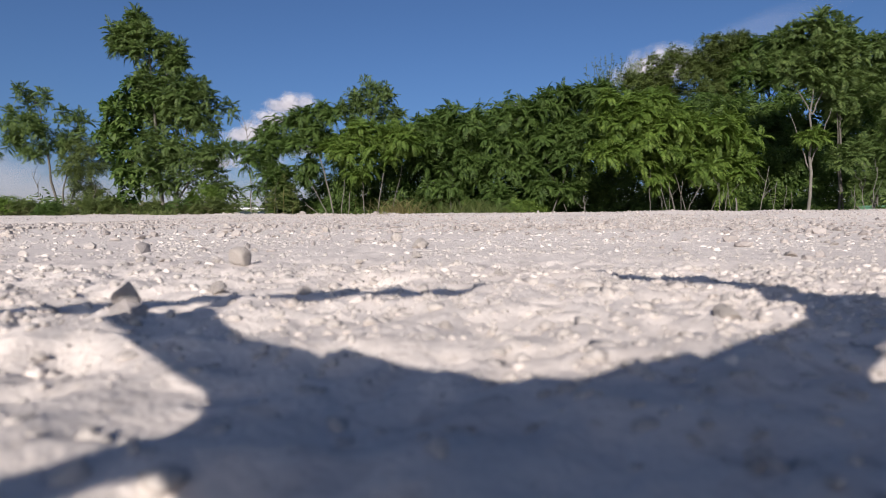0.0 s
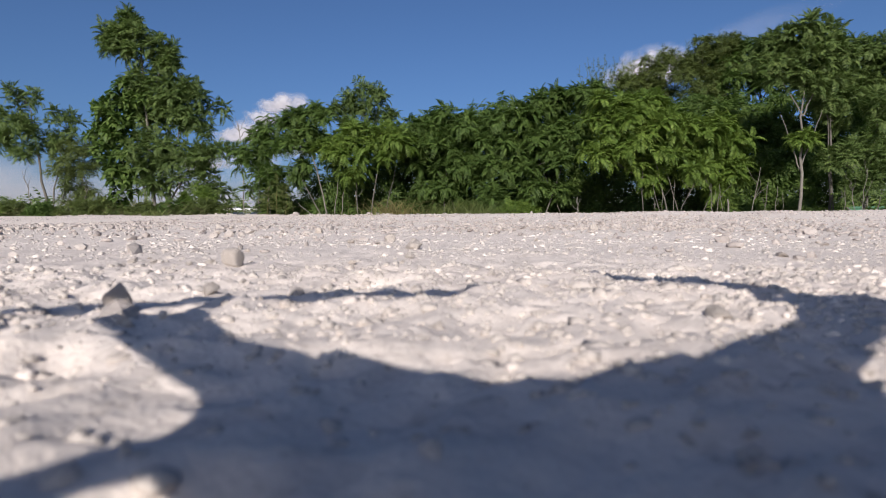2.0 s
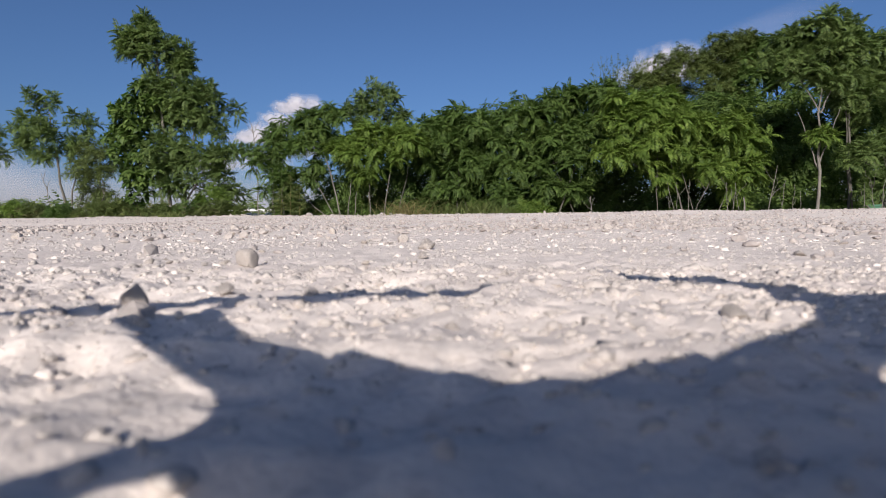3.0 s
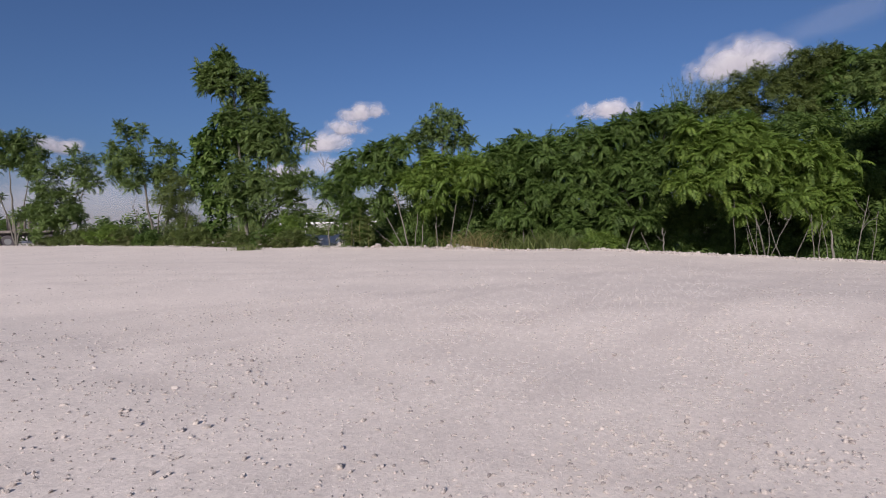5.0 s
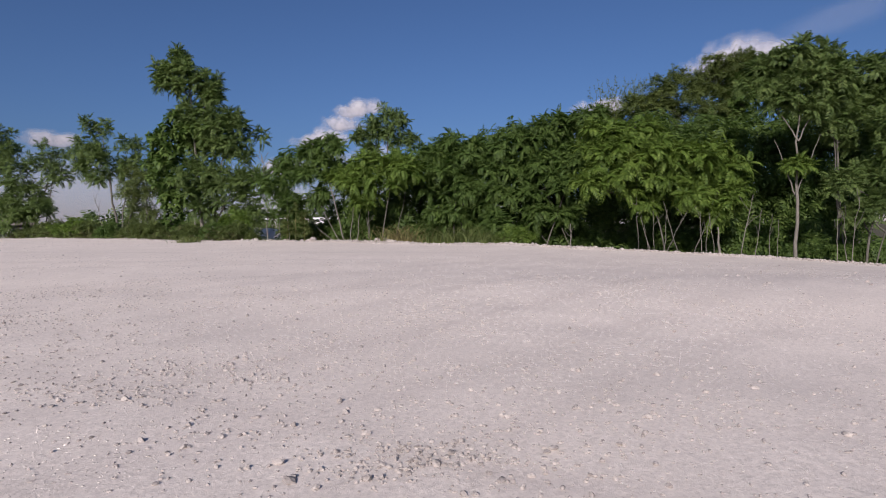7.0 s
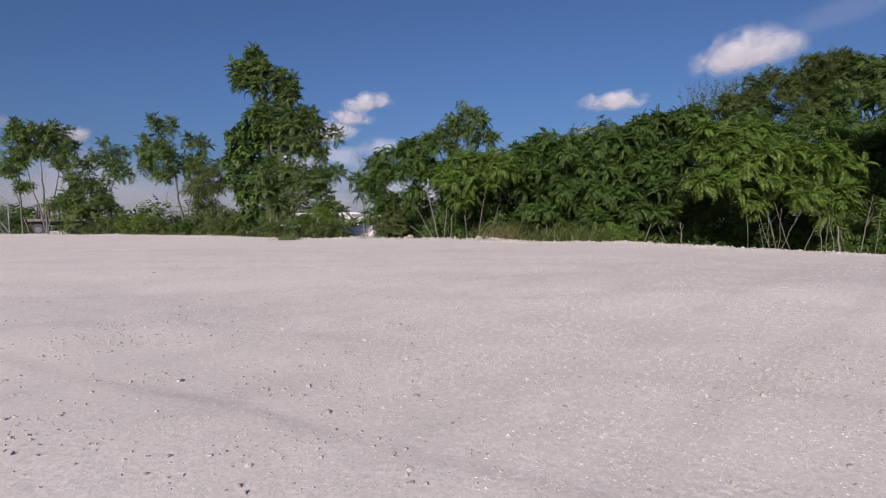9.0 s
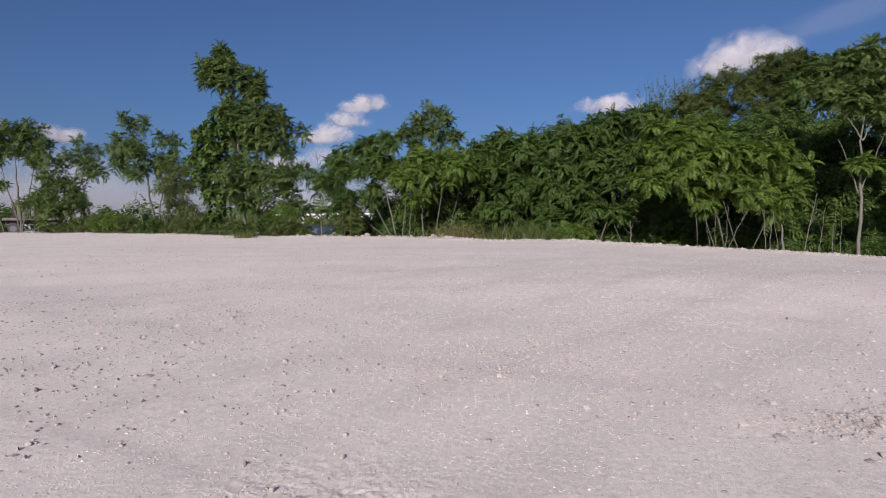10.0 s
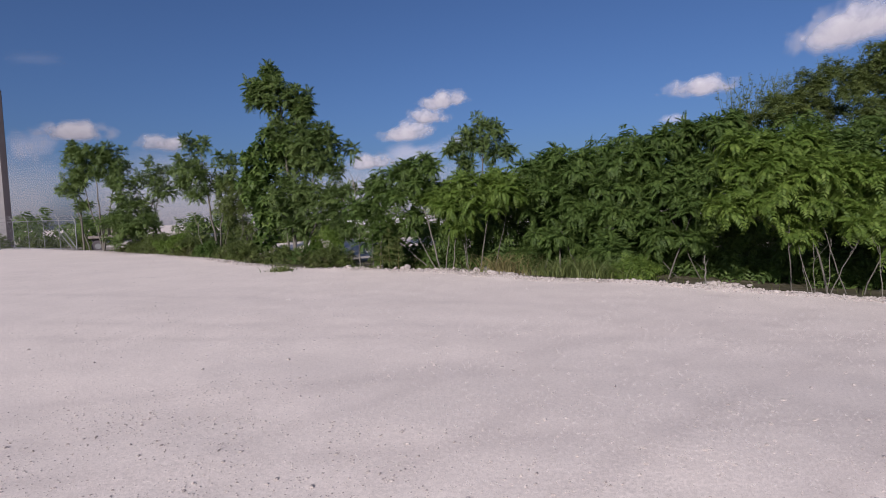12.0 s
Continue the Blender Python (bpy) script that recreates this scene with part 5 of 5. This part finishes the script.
# bearing, height in degrees, half width and half height in metres, kind, tilt
CLOUDS = [(-14.6, 11.2, 66, 29, 0, 6), (-16.2, 9.7, 56, 28, 0, 0), (-18.2, 8.4, 74, 32, 0, 4), (-13.2, 6.8, 60, 26, 2, 0), (-21.8, 5.6, 66, 30, 0, 0), (-17.5, 6.0, 90, 34, 2, 0), (9.0, 10.6, 84, 30, 0, 0), (20.0, 13.8, 118, 56, 0, 7),
          (26.5, 15.2, 190, 34, 1, 14), (6.9, 7.7, 34, 14, 2, 0), (-40.4, 7.4, 62, 26, 0, 0), (-46.9, 8.3, 72, 30, 0, 0), (-49.9, 6.8, 52, 36, 2, 0), (-49.4, 13.5, 54, 16, 1, 4), 
          # wide low banks, added also as painted haze to lighten the horizon sky
          (-20.3, 1.6, 320, 105, 2, 0), (-38.5, 1.8, 380, 120, 2, 0), (-52.0, 1.6, 330, 115, 2, 0), (-5.0, 1.2, 300, 90, 2, 0), (37.0, 1.6, 330, 100, 2, 0), (18.0, 1.2, 320, 90, 2, 0)]
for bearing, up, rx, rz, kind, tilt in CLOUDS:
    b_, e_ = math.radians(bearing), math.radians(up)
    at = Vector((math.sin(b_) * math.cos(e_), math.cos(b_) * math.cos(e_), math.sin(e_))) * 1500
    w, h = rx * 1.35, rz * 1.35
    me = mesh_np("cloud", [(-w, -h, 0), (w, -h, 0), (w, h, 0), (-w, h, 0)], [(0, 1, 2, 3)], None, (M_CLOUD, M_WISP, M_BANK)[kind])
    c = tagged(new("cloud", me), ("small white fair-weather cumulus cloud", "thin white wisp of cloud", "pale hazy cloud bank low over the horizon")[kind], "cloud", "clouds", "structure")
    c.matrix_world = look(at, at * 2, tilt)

# ---- the drone parked behind the eye: its shadow lies on the gravel ----
M_SHELL = plain("grey_plastic", (0.42, 0.42, 0.43), 0.5)
M_PROP = plain("black_plastic", (0.02, 0.02, 0.022), 0.4)
drone = tagged(new("camera_drone"), "small grey quadcopter drone standing on the gravel", "drone")
drone.location = (0, -0.807, 0.0)


def slab(bm, outline, z0, z1, bevel=0.004):
    """A flat shape with rounded rims."""
    vs = [bm.verts.new((x, y, z0)) for x, y in outline]
    f = bm.faces.new(vs)
    g = bmesh.ops.extrude_face_region(bm, geom=[f])
    up = [v for v in g["geom"] if isinstance(v, bmesh.types.BMVert)]
    bmesh.ops.translate(bm, verts=up, vec=(0, 0, z1 - z0))
    bmesh.ops.recalc_face_normals(bm, faces=bm.faces[:])
    bmesh.ops.bevel(bm, geom=bm.edges[:], offset=bevel, segments=2, affect="EDGES")
    return bm


part("body", slab(bmesh.new(), [(-0.0595, -0.007), (-0.041, -0.024), (-0.0265, -0.033), (-0.0135, -0.04), (0.0015, -0.04), (0.0175, -0.03), (0.0385, -0.016), (0.047, -0.04), (0.046, -0.09), (0.042, -0.26), (0.025, -0.28), (-0.04, -0.28), (-0.058, -0.26), (-0.052, -0.09), (-0.057, -0.06), (-0.062, -0.045)], 0.062, 0.09, 0.003), M_SHELL, drone)
part("belly", slab(bmesh.new(), [(-0.045, -0.09), (0.03, -0.09), (0.03, -0.24), (-0.045, -0.24)], 0.002, 0.064, 0.005), M_SHELL, drone)
HUBS = ((-0.132, -0.012, 20), (0.12, 0.016, 127), (-0.16, -0.2, 150), (0.066, -0.205, 30))
ARMS = ([(-0.04, -0.05), (-0.0626, -0.0143), (-0.0869, 0.0038), (-0.1063, 0.033), (-0.122, 0.066), (-0.14, 0.062), (-0.146, 0.045), (-0.109, -0.004), (-0.087, -0.034), (-0.078, -0.054), (-0.076, -0.068), (-0.06, -0.078)],
        [(0.03, -0.05), (0.04, -0.02), (0.078, 0.014), (0.106, 0.039), (0.12, 0.068), (0.134, 0.104), (0.178, 0.108), (0.19, 0.085), (0.162, 0.052), (0.12, 0.018), (0.1, 0.0), (0.08, -0.025), (0.064, -0.06), (0.04, -0.075)],
        [(-0.06, -0.06), (-0.077, -0.066), (-0.083, -0.078), (-0.093, -0.092), (-0.165, -0.195), (-0.155, -0.205), (-0.0825, -0.0964), (-0.0795, -0.0887), (-0.0755, -0.0842), (-0.0685, -0.0815), (-0.06, -0.0815)],
        [(0.05, -0.062), (0.0635, -0.066), (0.0625, -0.08), (0.072, -0.2), (0.06, -0.207), (0.047, -0.1), (0.0475, -0.08), (0.042, -0.076)])
for (hx, hy, spin), outline in zip(HUBS, ARMS):
    part("arm", slab(bmesh.new(), outline, 0.083, 0.088, 0.001), M_SHELL, drone)
    foot = (hx, hy, 0.085) if hy < -0.1 else (hx * 1.06, 0.058, 0.086)
    part("motor_mast", tubes("motor_mast", [(np.array([foot, [(a + c) / 2 for a, c in zip(foot, (hx, hy, 0.14))], (hx, hy, 0.14)]), np.array([0.006, 0.005, 0.004]))], M_PROP, 10), None, drone)
    bm = bmesh.new()
    for side in (0, 180):
        out = [(0.0, -0.006), (0.02, -0.009), (0.045, -0.012), (0.08, -0.009), (0.116, -0.002), (0.116, 0.003), (0.06, 0.007), (0.0, 0.006)]
        rot = math.radians(spin + side)
        sb = bmesh.new()
        slab(sb, out, 0.1385, 0.1415, 0.0008)
        sb.transform(Matrix.Translation((hx, hy, 0)) @ Matrix.Rotation(rot, 4, "Z"))
        tmp = bpy.data.meshes.new("blade")
        sb.to_mesh(tmp)
        sb.free()
        bm.from_mesh(tmp)
        bpy.data.meshes.remove(tmp)
    part("propeller", bm, M_PROP, drone)

# ---- single stones near the start ----
SHAPES = [mesh_np("stone", vs, None, fs, M_PIECE, True) for vs, fs in WORN]
STONES = [(-0.131, -0.292, 0.014), (-0.112, -0.245, 0.0125), (-0.156, -0.085, 0.022), (-0.18, -0.07, 0.012), (-0.681, 1.298, 0.036), (-0.271, 0.809, 0.026), (0.001, -0.326, 0.006),
          (0.112, -0.303, 0.012), (-0.028, 0.155, 0.026), (-0.723, 1.77, 0.034), (-0.069, 0.332, 0.02), (0.449, 1.12, 0.034), (-1.427, 1.68, 0.03), (-0.774, 0.498, 0.022), (0.035, -0.162, 0.009)]
for k in range(150):
    y = -0.2 + 2.3 * rng.uniform() ** 1.3
    x = rng.uniform(-1, 1) * (0.12 + 0.75 * (y + 0.531))
    STONES.append((x, y, min(0.022, rng.lognormal(math.log(0.0042 + 0.0042 * (y + 0.53)), 0.4))))
for k, (x, y, s) in enumerate(STONES):
    y -= 0.27
    ob = new("stone", SHAPES[k % len(SHAPES)])
    ob.parent = ground
    ob.matrix_basis = pose(x, y, float(ground_z(x, y)) + s * (0.3 if k == 0 else 0.16), rng.uniform(-20, 20), rng.uniform(-20, 20), rng.uniform(0, 360)) @ Matrix.Diagonal((s * rng.uniform(0.95, 1.25), s * rng.uniform(0.8, 1.0), s * (1.45 if k == 0 else 1.2 if k < 15 else rng.uniform(0.75, 1.0)), 1))
